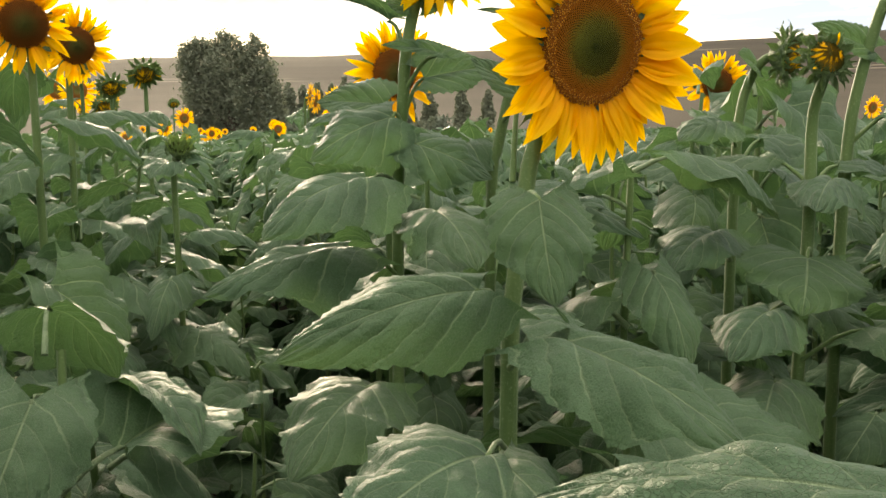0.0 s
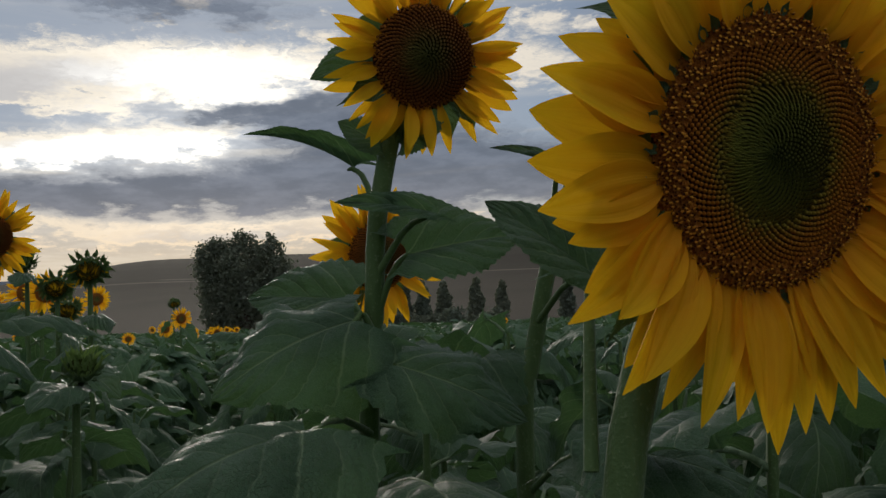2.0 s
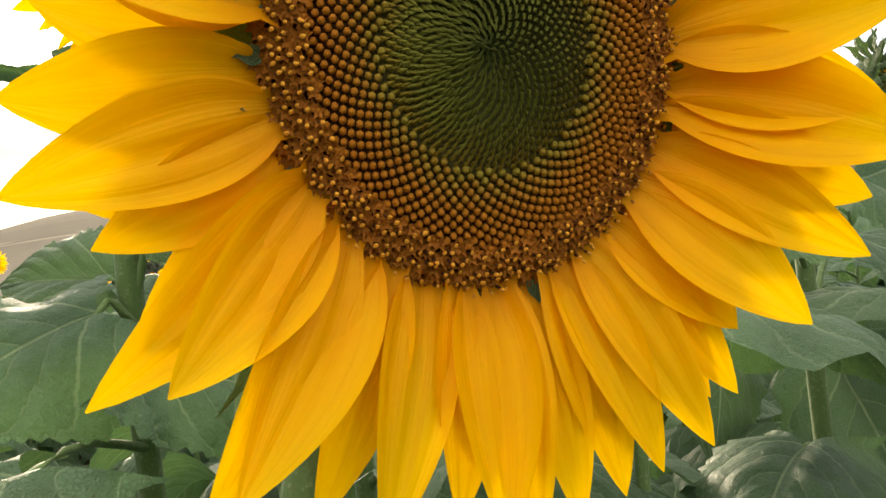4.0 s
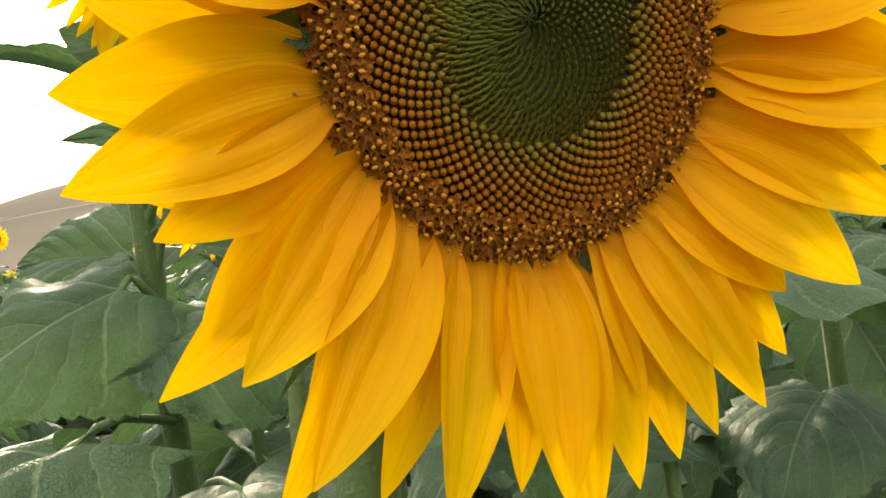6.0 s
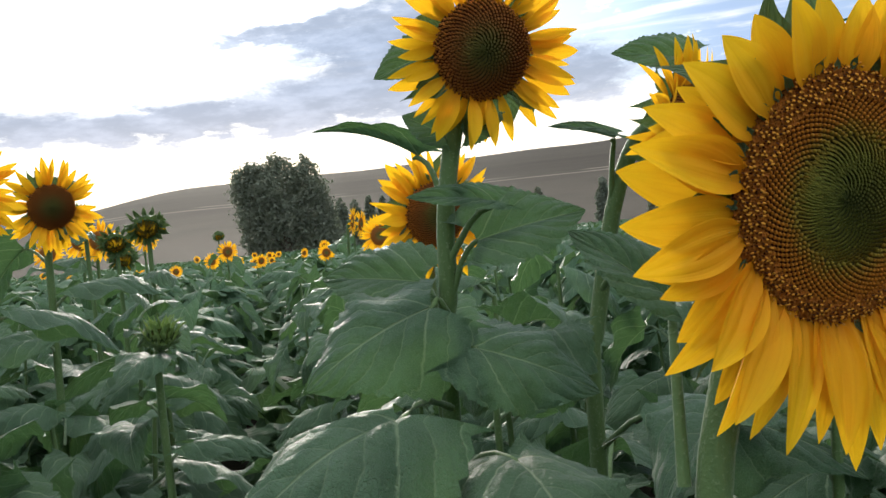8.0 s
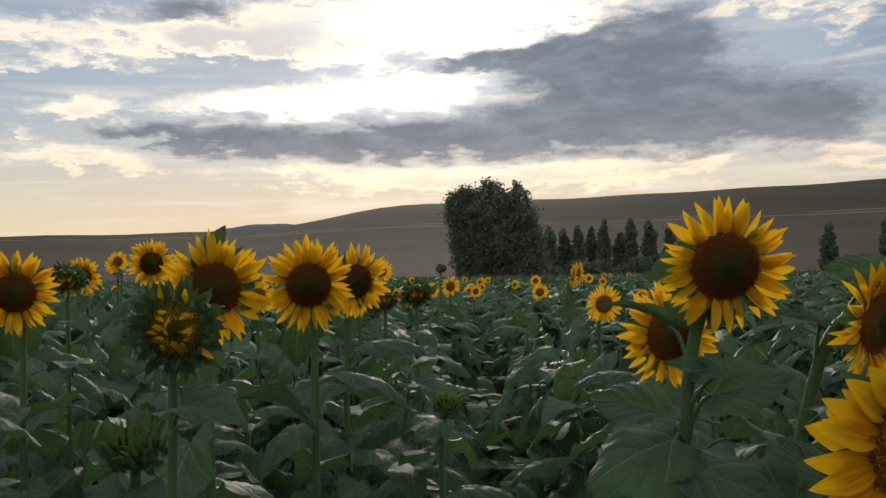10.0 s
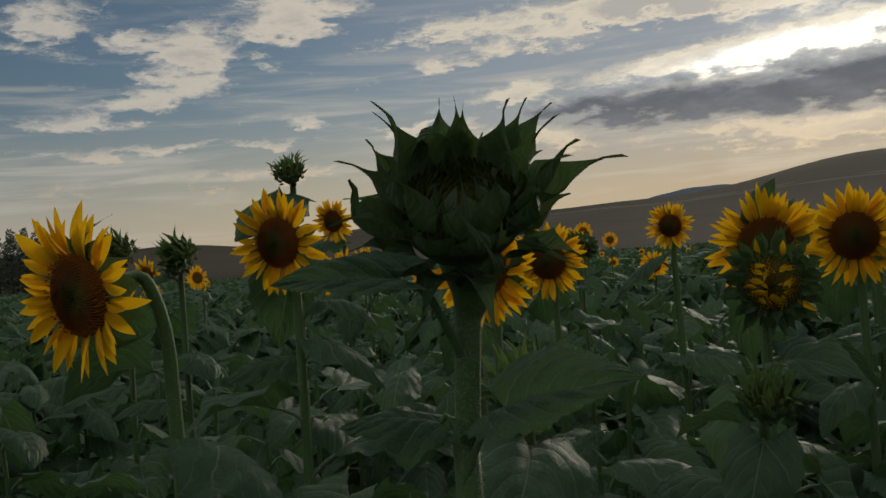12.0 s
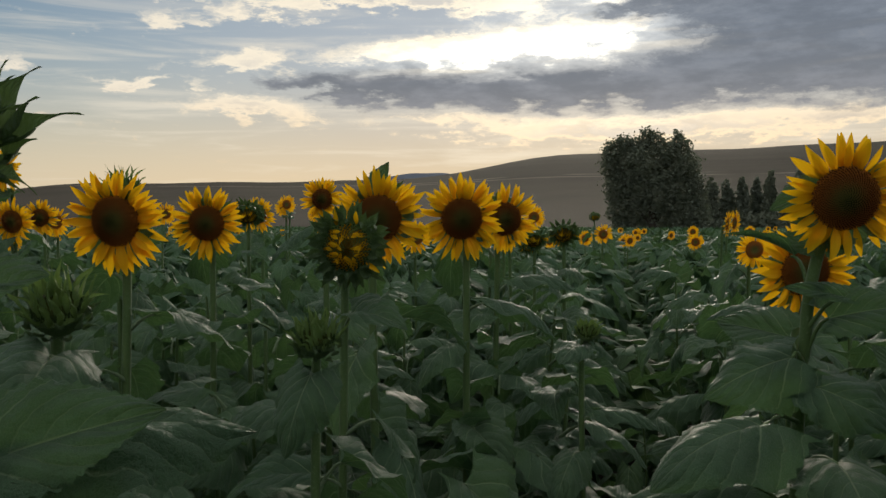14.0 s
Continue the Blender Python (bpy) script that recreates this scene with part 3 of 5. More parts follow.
def spiral_florets(count, kind, lo, hi, mat, seed, sides=5):
    """Florets set on the golden-angle spiral of a disc one unit in radius, between two radii."""
    rng = random.Random(seed)
    verts, faces = [], []
    for n in range(count):
        r = math.sqrt((n + 0.5) / count)
        if not lo <= r < hi:
            continue
        a = n * 2.399963
        size = 1.55 / math.sqrt(count)
        out = Vector((math.cos(a), math.sin(a), 0))
        tan = Vector((-math.sin(a), math.cos(a), 0))
        o = out * r + Vector((0, 0, disc_height(r)))
        up = (Vector((0, 0, 1)) + out * (-0.25 + 0.5 * r)).normalized()
        if kind == "bud":
            spec = ((0.0, 0.50), (0.55, 0.56), (0.95, 0.42), (1.15, 0.12))
            lift, lean = size * rng.uniform(0.85, 1.05), Vector()
        elif kind == "needle":
            spec = ((0.0, 0.50), (0.7, 0.40), (1.8, 0.08))
            lift, lean = size * rng.uniform(0.8, 1.25), (out * -0.9 + tan * rng.uniform(-0.3, 0.3)) * size
        elif kind == "scale":
            spec = ((0.0, 0.58), (0.6, 0.50), (1.7, 0.10))
            lift, lean = size * rng.uniform(0.8, 1.15), (out * -0.75 + tan * rng.uniform(-0.25, 0.25)) * size
        elif kind == "tube":
            spec = ((0.0, 0.24), (0.9, 0.22), (1.8, 0.20), (2.2, 0.12))
            lift, lean = size * rng.uniform(0.8, 1.35), (out * rng.uniform(-1.3, -0.2) + tan * rng.uniform(-0.45, 0.45)) * size
        elif kind == "tip":
            spec = ((1.8, 0.16), (2.1, 0.30), (2.4, 0.26), (2.65, 0.08))
            lift, lean = size * rng.uniform(0.8, 1.35), (out * rng.uniform(-1.3, -0.2) + tan * rng.uniform(-0.45, 0.45)) * size
        else:
            spec = ((0.0, 0.40), (0.8, 0.52), (1.45, 1.08))
            lift, lean = size * rng.uniform(0.7, 1.15), (out * rng.uniform(-0.5, 0.2) + tan * rng.uniform(-0.3, 0.3)) * size
        if kind in ("tube", "tip") and rng.random() < (0.66 if r > 0.95 else 0.30):
            continue
        first = len(verts)
        top = spec[-1][0]
        for z, w in spec:
            c = o + up * (z * lift) + lean * (z / top) ** 2
            for k in range(sides):
                b = 2 * math.pi * k / sides
                lobed = kind == "star" and z == top
                spread = w * size * (1.0 if not lobed else (rng.uniform(0.85, 1.15) if k % 2 else 0.5))
                verts.append(c + spread * (math.cos(b) * out + math.sin(b) * tan) - up * (0.35 * lift if lobed and k % 2 == 0 else 0.0))
        for i in range(len(spec) - 1):
            for k in range(sides):
                p, q = first + i * sides, first + (i + 1) * sides
                faces.append((p + k, p + (k + 1) % sides, q + (k + 1) % sides, q + k))
        if kind == "star":
            verts.append(o + up * (0.75 * lift))
            faces += [(first + 2 * sides + k, first + 2 * sides + (k + 1) % sides, len(verts) - 1) for k in range(sides)]
        else:
            faces.append(tuple(first + (len(spec) - 1) * sides + k for k in range(sides)))
    return mesh("florets", verts, faces, mat, smooth=kind in ("bud",))


def disc_surface(name, mat, sides=40, rings=10):
    verts, faces = [(0, 0, disc_height(0))], []
    for i in range(1, rings + 1):
        for k in range(sides):
            a, r = 2 * math.pi * k / sides, i / rings
            verts.append((r * math.cos(a), r * math.sin(a), disc_height(r)))
    faces += [(0, 1 + k, 1 + (k + 1) % sides) for k in range(sides)]
    for i in range(rings - 1):
        p, q = 1 + i * sides, 1 + (i + 1) * sides
        faces += [(p + k, q + k, q + (k + 1) % sides, p + (k + 1) % sides) for k in range(sides)]
    return mesh(name, verts, faces, mat)


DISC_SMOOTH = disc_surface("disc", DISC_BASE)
DISC_MID = spiral_florets(700, "scale", 0.0, 1.0, DISC_FAR, 3, 4)
DISC_LOW = disc_surface("disc", DISC_FAR, 20, 5)
BIG_SCALES = spiral_florets(3500, "needle", 0.0, 0.49, DISC, 1, 4)
BIG_BUDS = spiral_florets(2300, "bud", 0.48, 0.80, DISC, 2, 6)
BIG_STARS = spiral_florets(2300, "star", 0.78, 1.02, COROLLA, 3, 10)
BIG_TUBES = spiral_florets(2300, "tube", 0.79, 1.0, ANTHER, 4, 5)
BIG_TIPS = spiral_florets(2300, "tip", 0.79, 1.0, POLLEN, 4, 5)
MID_TIPS = spiral_florets(420, "tip", 0.84, 0.99, COROLLA, 5, 4)
BACK = dome("receptacle", 1.0, -0.55, BRACT, 6, 24, -0.02, 2.2)
BACK_DEEP = dome("receptacle", 1.0, -1.0, BRACT, 8, 28, 0.0, 2.4)


def joined_petals(seed, count, disc_r, reach):
    rng = random.Random(seed)
    verts, faces, uvs = [], [], []
    for ring in range(2):
        for k in range(count // 2):
            a = 2 * math.pi * (k + 0.5 * ring + rng.uniform(-0.3, 0.3)) / (count // 2)
            v, f, u = petal_arrays(seed * 50 + k, 5, 4, rng.uniform(-0.15, 0.15))
            L = (reach - disc_r) * rng.uniform(0.85, 1.12) * 1.05
            m = pose(0, 0, 0, 0, 0, math.degrees(a) - 90) @ Matrix.Translation((0, disc_r * 0.93, -0.03 * ring)) @ pose(0, 0, 0, rng.uniform(-8, 18)) @ Matrix.Diagonal((L * 1.1, L, L, 1))
            n = len(verts)
            verts += [m @ Vector(p) for p in v]
            faces += [tuple(i + n for i in q) for q in f]
            uvs += u
    return mesh("petals", verts, faces, PETAL, uvs)


FAR_PETALS = [joined_petals(i, 34, 1.0, 2.15) for i in range(4)]


def flower_head(parent, m, seed, disc_r=0.05, reach=0.105, detail=1):
    """An open head under a plant: disc with its florets, rays, bracts behind. m: pose with +z out of the face. disc_r, reach: metres."""
    rng = random.Random(seed)
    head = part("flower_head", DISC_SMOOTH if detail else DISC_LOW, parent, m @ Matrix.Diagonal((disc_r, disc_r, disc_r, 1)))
    if detail:
        tagged(part("floret_mass", DISC_MID, head, None, "dark brown florets"), kind="stuff")
        tagged(part("pollen_mass", MID_TIPS, head, None, "yellow pollen tips"), kind="stuff")
    part("receptacle", BACK, head)
    unit = reach / disc_r
    if not detail:
        part("petals", FAR_PETALS[seed % 4], head, Matrix.Diagonal((unit / 2.15, unit / 2.15, 1, 1)), "ring of yellow rays")
        return head
    n = rng.randint(25, 29)
    front = [360 * (k + rng.uniform(-0.40, 0.40)) / n for k in range(n)]
    rows = [(a, 0.02, rng.uniform(0.74, 1.06), rng.uniform(-6, 30)) for a in front]
    rows += [(a + rng.uniform(4, 15), -0.07, rng.uniform(0.82, 1.10), rng.uniform(-14, 12)) for a in front if rng.random() < 0.85]
    for a, z, k, lift in rows:
        L = (unit - 0.92) * k
        pm = pose(0, 0, 0, 0, 0, a - 90) @ Matrix.Translation((0, 0.92, z)) @ pose(0, 0, 0, lift, rng.uniform(-24, 24), rng.uniform(-10, 10)) @ Matrix.Diagonal((L * rng.uniform(0.82, 1.18), L, L, 1))
        part("petal", PETALS[rng.randrange(len(PETALS))], head, pm)
    for k in range(14):
        a = 360 * (k + rng.uniform(-0.3, 0.3)) / 14
        L = rng.uniform(0.75, 1.15) * (unit - 0.8) * 0.75
        part("bract", BRACTS[k % 5], head, pose(0, 0, 0, 0, 0, a - 90) @ Matrix.Translation((0, 0.86, -0.16)) @ pose(0, 0, 0, rng.uniform(-35, 5)) @ Matrix.Diagonal((L * 0.95, L, L, 1)))
    return head


def great_head(parent, m, seed, wide, tall, rays):
    """The large open head: an oval disc of florets in rings, bract tips at its rim, each ray with its own angle and reach."""
    rng = random.Random(seed)
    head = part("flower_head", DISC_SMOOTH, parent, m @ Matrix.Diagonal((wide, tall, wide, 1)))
    for me, what in ((BIG_SCALES, "young green florets"), (BIG_BUDS, "orange-brown closed florets"), (BIG_STARS, "opened brown florets"), (BIG_TUBES, "dark anther tubes"), (BIG_TIPS, "yellow pollen tips")):
        tagged(part("floret_mass", me, head, None, what), kind="stuff")
    part("receptacle", BACK, head)

    def ray(a, reach, z, lift):
        x, y = reach * math.cos(radians(a)) / wide, reach * math.sin(radians(a)) / tall
        turn = math.degrees(math.atan2(y, x))
        L = (math.hypot(x, y) - 0.90) / math.cos(radians(lift))
        broad = rng.uniform(0.88, 1.14) * (0.92 if 255 < a < 300 else 1.0)
        pm = pose(0, 0, 0, 0, 0, turn - 90) @ Matrix.Translation((0, 0.90, z)) @ pose(0, 0, 0, lift, rng.uniform(-13, 13), rng.uniform(-3, 3)) @ Matrix.Diagonal((1.18 * broad, L, L, 1))
        part("petal", HERO_PETALS[rng.randrange(len(HERO_PETALS))], head, pm)

    for k, (a, reach) in enumerate(rays):
        lean = 3 if 140 < a < 172 else 12 if 172 < a < 203 else 29 if 203 < a < 240 else 23 if a > 240 else 12
        ray(a, reach, 0.03 if k % 2 else -0.02, lean + rng.uniform(-6, 5))
        if k % 2:
            ray(a + rng.uniform(3, 8), reach * rng.uniform(0.86, 0.96), -0.10, lean - 12 + rng.uniform(-5, 5))
    for k in range(34):
        a = 360 * (k + rng.uniform(-0.4, 0.4)) / 34
        size = rng.uniform(0.10, 0.20)
        part("bract", SHORT_BRACTS[k % 4], head, pose(0, 0, 0, 0, 0, a - 90) @ Matrix.Translation((0, 0.97, 0.05)) @ pose(0, 0, 0, rng.uniform(14, 30), 0, rng.uniform(-12, 12)) @ Matrix.Diagonal((size, size, size * 0.5, 1)), "dark green bract tip")
    for k in range(16):
        a = 360 * (k + rng.uniform(-0.3, 0.3)) / 16
        L = rng.uniform(0.75, 1.15)
        part("bract", BRACTS[k % 5], head, pose(0, 0, 0, 0, 0, a - 90) @ Matrix.Translation((0, 0.86, -0.16)) @ pose(0, 0, 0, rng.uniform(-30, 5)) @ Matrix.Diagonal((L * 0.95, L, L, 1)))
    return head


# number, radius, height, tilt, its spread, length, width, shape; in radii of the head
BUD_STYLES = {
    "great": ((9, 0.52, 0.08, 132, 8, 0.50, 0.9, 3), (10, 0.78, 0.08, 94, 7, 1.17, 0.76, 0), (9, 0.93, -0.06, 75, 8, 1.15, 0.80, 0), (8, 0.98, -0.22, 47, 12, 1.15, 0.80, 0), (9, 0.97, -0.44, 58, 8, 0.66, 1.0, 1), (8, 0.84, -0.70, 48, 8, 0.56, 1.2, 3)),
    "bud": ((11, 0.42, 0.15, 92, 12, 1.12, 0.8, 2), (13, 0.70, 0.08, 80, 12, 1.18, 0.8, 2), (13, 0.90, -0.04, 70, 13, 1.05, 0.75, 2), (11, 0.98, -0.18, 66, 9, 0.60, 0.95, 3), (11, 0.95, -0.42, 56, 10, 0.58, 1.0, 3), (9, 0.80, -0.66, 38, 12, 0.52, 1.0, 3)),
    "opening": ((15, 0.86, 0.08, 66, 14, 0.52, 0.85, 3), (16, 0.98, -0.04, 38, 14, 0.60, 0.85, 3), (15, 1.0, -0.18, 10, 14, 0.68, 0.8, 3), (12, 0.9, -0.34, -20, 14, 0.7, 0.8, 3)),
}
BUD_STYLES["far_bud"] = ((10, 0.6, 0.12, 76, 14, 1.2, 1.2, 2), (9, 0.98, -0.1, 46, 12, 0.8, 1.2, 3), (8, 0.9, -0.5, 30, 10, 0.7, 1.2, 3))
BRACT_SHAPES = (BUD_BRACTS, COLLAR_BRACTS, SPIKES, SHORT_BRACTS)


def bud_head(parent, m, seed, radius=0.045, style="bud", rays=0):
    """A closed or opening head: a green cup of bracts in layers over unopened florets, and folded rays."""
    rng = random.Random(seed)
    head = part("bud_head", BACK_DEEP, parent, m @ Matrix.Diagonal((radius, radius, radius, 1)))
    tagged(part("floret_mass", BUD_FLORETS[1 if rays else 0], head, Matrix.Translation((0, 0, 0.04)) @ Matrix.Diagonal((0.84, 0.84, 1.1, 1)), "unopened florets"), kind="stuff")
    for n, r, z, tilt, spread, length, wide, shape in BUD_STYLES[style]:
        first = rng.random()
        for k in range(n):
            a = 360 * (k + first + rng.uniform(-0.17, 0.17)) / n
            L = length * rng.uniform(0.82, 1.18)
            pick = BRACT_SHAPES[shape]
            pm = pose(0, 0, 0, 0, 0, a - 90) @ Matrix.Translation((0, r, z)) @ pose(0, 0, 0, tilt + rng.uniform(-spread, spread), rng.uniform(-14, 14), rng.uniform(-8, 8))
            part("bract", pick[rng.randrange(len(pick))], head, pm @ Matrix.Diagonal((L * wide, L, L, 1)))
    for k in range(rays):
        a = 360 * (k + rng.uniform(-0.4, 0.4)) / rays
        L, wild = rng.uniform(0.55, 0.8), rng.random() < 0.12
        pm = pose(0, 0, 0, 0, 0, a - 90) @ Matrix.Translation((0, rng.uniform(0.74, 0.88), 0.10)) @ pose(0, 0, 0, rng.uniform(20, 70) if wild else rng.uniform(122, 162), rng.uniform(-25, 25), rng.uniform(-20, 20))
        part("petal", PETALS[k % len(PETALS)], head, pm @ Matrix.Diagonal((L * 0.95, L, L, 1)), "folded yellow ray")
    return head


BUD_FLORETS = [spiral_florets(260, "scale", 0.0, 1.0, disc_material("bud_florets", ((0.0, (0.13, 0.12, 0.02)), (0.4, (0.09, 0.10, 0.02)), (1.0, (0.04, 0.07, 0.02)))), 9, 4),
               spiral_florets(260, "scale", 0.0, 1.0, disc_material("opening_florets", ((0.0, (0.16, 0.10, 0.015)), (0.5, (0.26, 0.15, 0.015)), (0.8, (0.14, 0.11, 0.02)), (1.0, (0.04, 0.07, 0.02)))), 9, 4)]


def stem_mesh(ctrl, r0, r1, n=14, sides=10):
    pts = curve_points(ctrl, n)
    v, f, uv = tube_arrays(pts, [r0 + (r1 - r0) * i / (n - 1) for i in range(n)], sides)
    return mesh("stem", v, f, STEM, uv)


def leaf_on(plant, node, base, tip, width, up=(0, 0, 1), blade=0, sag=0.0, thick=1.0):
    """One leaf of a near plant: blade from base to tip with its stalk from the stem's node. All in the world; the plant stands unturned."""
    o = plant.location
    base, tip, node = Vector(base) - o, Vector(tip) - o, Vector(node) - o
    L = (tip - base).length
    natural = (0.80, 0.92, 0.62, 0.98, 0.5, 0.75, 0.7)[blade]
    leaf = part("leaf", BLADES[blade], plant, basis(base, tip - base, up, (width / natural, L, L)))
    mid = node * 0.45 + base * 0.55 + Vector((0, 0, 0.012 + sag))
    under = leaf.matrix_basis.to_3x3().col[2].normalized() * -0.004
    v, f, uv = tube_arrays(curve_points([node, mid, base + under, base + under * 1.6 + (tip - base) * 0.05], 8), [thick * r for r in (0.0042, 0.0036, 0.0032, 0.003, 0.0028, 0.0026, 0.0022, 0.0012)], 7)
    petiole = part("petiole", mesh("petiole", v, f, STEM, uv), plant)
    return leaf


# ---- the land ----
def ridge(az):
    """Elevation of the skyline in degrees."""
    e = 2.73 + 0.022 * max(-60, min(60, az + 30)) + 1.25 / (1 + math.exp(-(az + 24.0) / 1.5)) - 0.6 * math.exp(-((az + 54.5) / 3.0) ** 2)
    return e + 0.03 * math.sin(az * 0.9) - 1.6 / (1 + math.exp(-(az - 70) / 12)) - 1.2 / (1 + math.exp((az + 95) / 12))


def land():
    radii = [0, 3, 8, 16, 30, 55, 90, 115, 140, 170, 200, 240, 280, 330, 380, 430, 470, 500, 520, 545, 600, 800, 1400, 2600]
    n = 240
    verts, faces = [(0, 0, 0)], []
    for r in radii[1:]:
        for k in range(n):
            az = 360 * k / n - 180
            crest = 1.5 + 500 * math.tan(radians(ridge(az)))
            u = min(max((r - 105) / 395, 0.0), 1.0)
            h = crest * (0.25 * u + 0.75 * u * u * (3 - 2 * u)) if r <= 500 else crest * (1 - min(1.0, (r - 500) / 900) ** 1.2)
            if 100 < r <= 470:
                h += 0.9 * u * noise.noise(Vector((az * 0.09, r * 0.012, 3.1)))
            verts.append((r * math.sin(radians(az)), r * math.cos(radians(az)), h))
    faces += [(0, 1 + (k + 1) % n, 1 + k) for k in range(n)]
    for i in range(len(radii) - 2):
        p, q = 1 + i * n, 1 + (i + 1) * n
        faces += [(p + k, p + (k + 1) % n, q + (k + 1) % n, q + k) for k in range(n)]
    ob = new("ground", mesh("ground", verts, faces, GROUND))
    tagged(ob, "dry brown field soil with leaf shade in its colour, rising to bare harvested hills", "ground", kind="structure")


land()


def far_hill():
    """A ridge that shows behind the saddle, blued in its colour for distance haze."""
    verts, faces = [], []
    for k in range(41):
        az = -34 + 12 * k / 40
        x, y = 2300 * math.sin(radians(az)), 2300 * math.cos(radians(az))
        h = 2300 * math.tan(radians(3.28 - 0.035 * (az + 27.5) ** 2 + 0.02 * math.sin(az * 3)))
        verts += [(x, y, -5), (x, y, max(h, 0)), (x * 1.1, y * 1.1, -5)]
    for k in range(40):
        a, b = 3 * k, 3 * k + 3
        faces += [(a, b, b + 1, a + 1), (a + 1, b + 1, b + 2, a + 2)]
    tagged(new("backdrop_hill", mesh("backdrop_hill", verts, faces, HAZY)), "distant hill behind the saddle, blue-grey haze in its colour", "hill", kind="structure")


# slope colour with the blue-grey of distance haze mixed in
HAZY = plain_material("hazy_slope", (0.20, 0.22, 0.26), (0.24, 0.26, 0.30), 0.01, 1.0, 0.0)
far_hill()


# ---- trees at the field's end ----
def leaf_cloud(seed, blobs, count, size, outline=0.25):
    """Many small leaf clumps on the skins of overlapping lobes. blobs: (x, y, z, rx, rz)."""
    rng = np.random.default_rng(seed)
    weights = np.array([b[3] ** 2 * 1.0 + b[3] * b[4] for b in blobs])
    pick = rng.choice(len(blobs), count, p=weights / weights.sum())
    b = np.array(blobs)[pick]
    d = rng.normal(size=(count, 3))
    d /= np.linalg.norm(d, axis=1)[:, None]
    rad = rng.uniform(0.45, 1.0, count) ** 0.5 * (1 + outline * rng.normal(size=count) * 0.35)
    c = b[:, :3] + d * rad[:, None] * np.stack([b[:, 3], b[:, 3], b[:, 4]], 1)
    a = rng.normal(size=(count, 3))
    a /= np.linalg.norm(a, axis=1)[:, None]
    e = np.cross(a, rng.normal(size=(count, 3)))
    e /= np.linalg.norm(e, axis=1)[:, None]
    s = size * rng.uniform(0.5, 1.3, count)[:, None]
    quad = np.stack([c - a * s, c + e * s * 0.55, c + a * s, c - e * s * 0.55], 1)
    quad[:, 1] += 0.15 * s * np.cross(a, e)
    verts = quad.reshape(-1, 3)
    faces = [(4 * i, 4 * i + 1, 4 * i + 2, 4 * i + 3) for i in range(count)]
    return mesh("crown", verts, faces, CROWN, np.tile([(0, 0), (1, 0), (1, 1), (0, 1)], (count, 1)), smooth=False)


def limbs(parent, specs):
    for ctrl, r0, r1 in specs:
        pts = curve_points(ctrl, 8)
        v, f, uv = tube_arrays(pts, [r0 + (r1 - r0) * i / 7 for i in range(8)], 7)
        part("trunk" if r0 > 0.2 else "limb", mesh("limb", v, f, BARK, uv), parent)


def big_tree():
    t = thing("tree", (-19.6, 80, 0), "large dense dark green tree at the edge of the field", "tree")
    limbs(t, [([(0.2, 0, 0), (0.3, 0, 2), (0.0, 0, 4.5), (-0.6, 0, 7.5)], 0.45, 0.12), ([(0.2, 0, 1.5), (1.4, 0.2, 3.5), (2.2, 0.3, 6.5)], 0.2, 0.06),
              ([(0.1, 0, 1.8), (-1.6, -0.2, 4), (-2.6, -0.2, 7)], 0.2, 0.06), ([(2.6, 0.4, 0), (2.8, 0.4, 3), (3.2, 0.5, 5)], 0.25, 0.06)])
    lobes = [(-3.3, 0, 8.3, 0.9, 0.9), (-2.4, 0.2, 8.9, 0.8, 0.8), (-1.4, 0.3, 8.5, 0.9, 1.0), (-0.3, 0, 9.3, 0.7, 0.9), (0.5, 0.1, 8.9, 0.8, 1.0), (1.6, -0.3, 8.0, 0.9, 1.0), (2.4, 0.2, 9.0, 0.6, 0.8), (2.8, 0.1, 8.2, 0.8, 1.0),
             (-3.4, 0, 7.0, 1.0, 1.2), (-2.2, 0.4, 6.6, 1.3, 1.5), (-0.4, -0.5, 7.0, 1.5, 1.7), (1.5, 0.3, 6.3, 1.4, 1.6), (3.2, 0, 6.6, 1.1, 1.3), (-2.9, 0.2, 5.0, 1.2, 1.5), (-1.1, 0, 5.0, 1.4, 1.7), (0.9, -0.4, 4.5, 1.5, 1.7),
             (2.7, 0.2, 4.7, 1.4, 1.7), (4.0, 0.3, 4.6, 0.9, 1.5), (-2.6, 0, 3.0, 1.1, 1.4), (-1.0, 0.2, 3.0, 1.3, 1.4), (1.3, 0.3, 2.4, 1.0, 1.5), (3.0, 0, 2.6, 1.3, 1.5), (4.2, 0.3, 2.4, 1.0, 1.5), (-2.4, 0.1, 1.4, 1.0, 1.1), (-0.7, 0, 1.3, 0.9, 1.1), (3.6, 0.2, 1.1, 1.2, 0.9)]
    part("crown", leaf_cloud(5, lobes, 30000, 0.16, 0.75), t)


big_tree()


def poplar(x, y, h, w, seed):
    t = thing("poplar", (x, y, 0), "slim dark columnar poplar beyond the field", "tree", "poplars beyond the field")
    limbs(t, [([(0, 0, 0), (0.05, 0, h * 0.4), (0, 0, h * 0.92)], 0.21, 0.03)])
    lobes = [(0.12 * math.sin(seed + k * 2.1), 0, h * (0.22 + 0.11 * k), w * (0.85, 1.0, 1.0, 0.95, 0.85, 0.7, 0.45)[k], h * 0.11) for k in range(7)]
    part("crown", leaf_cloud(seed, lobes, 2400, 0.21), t)


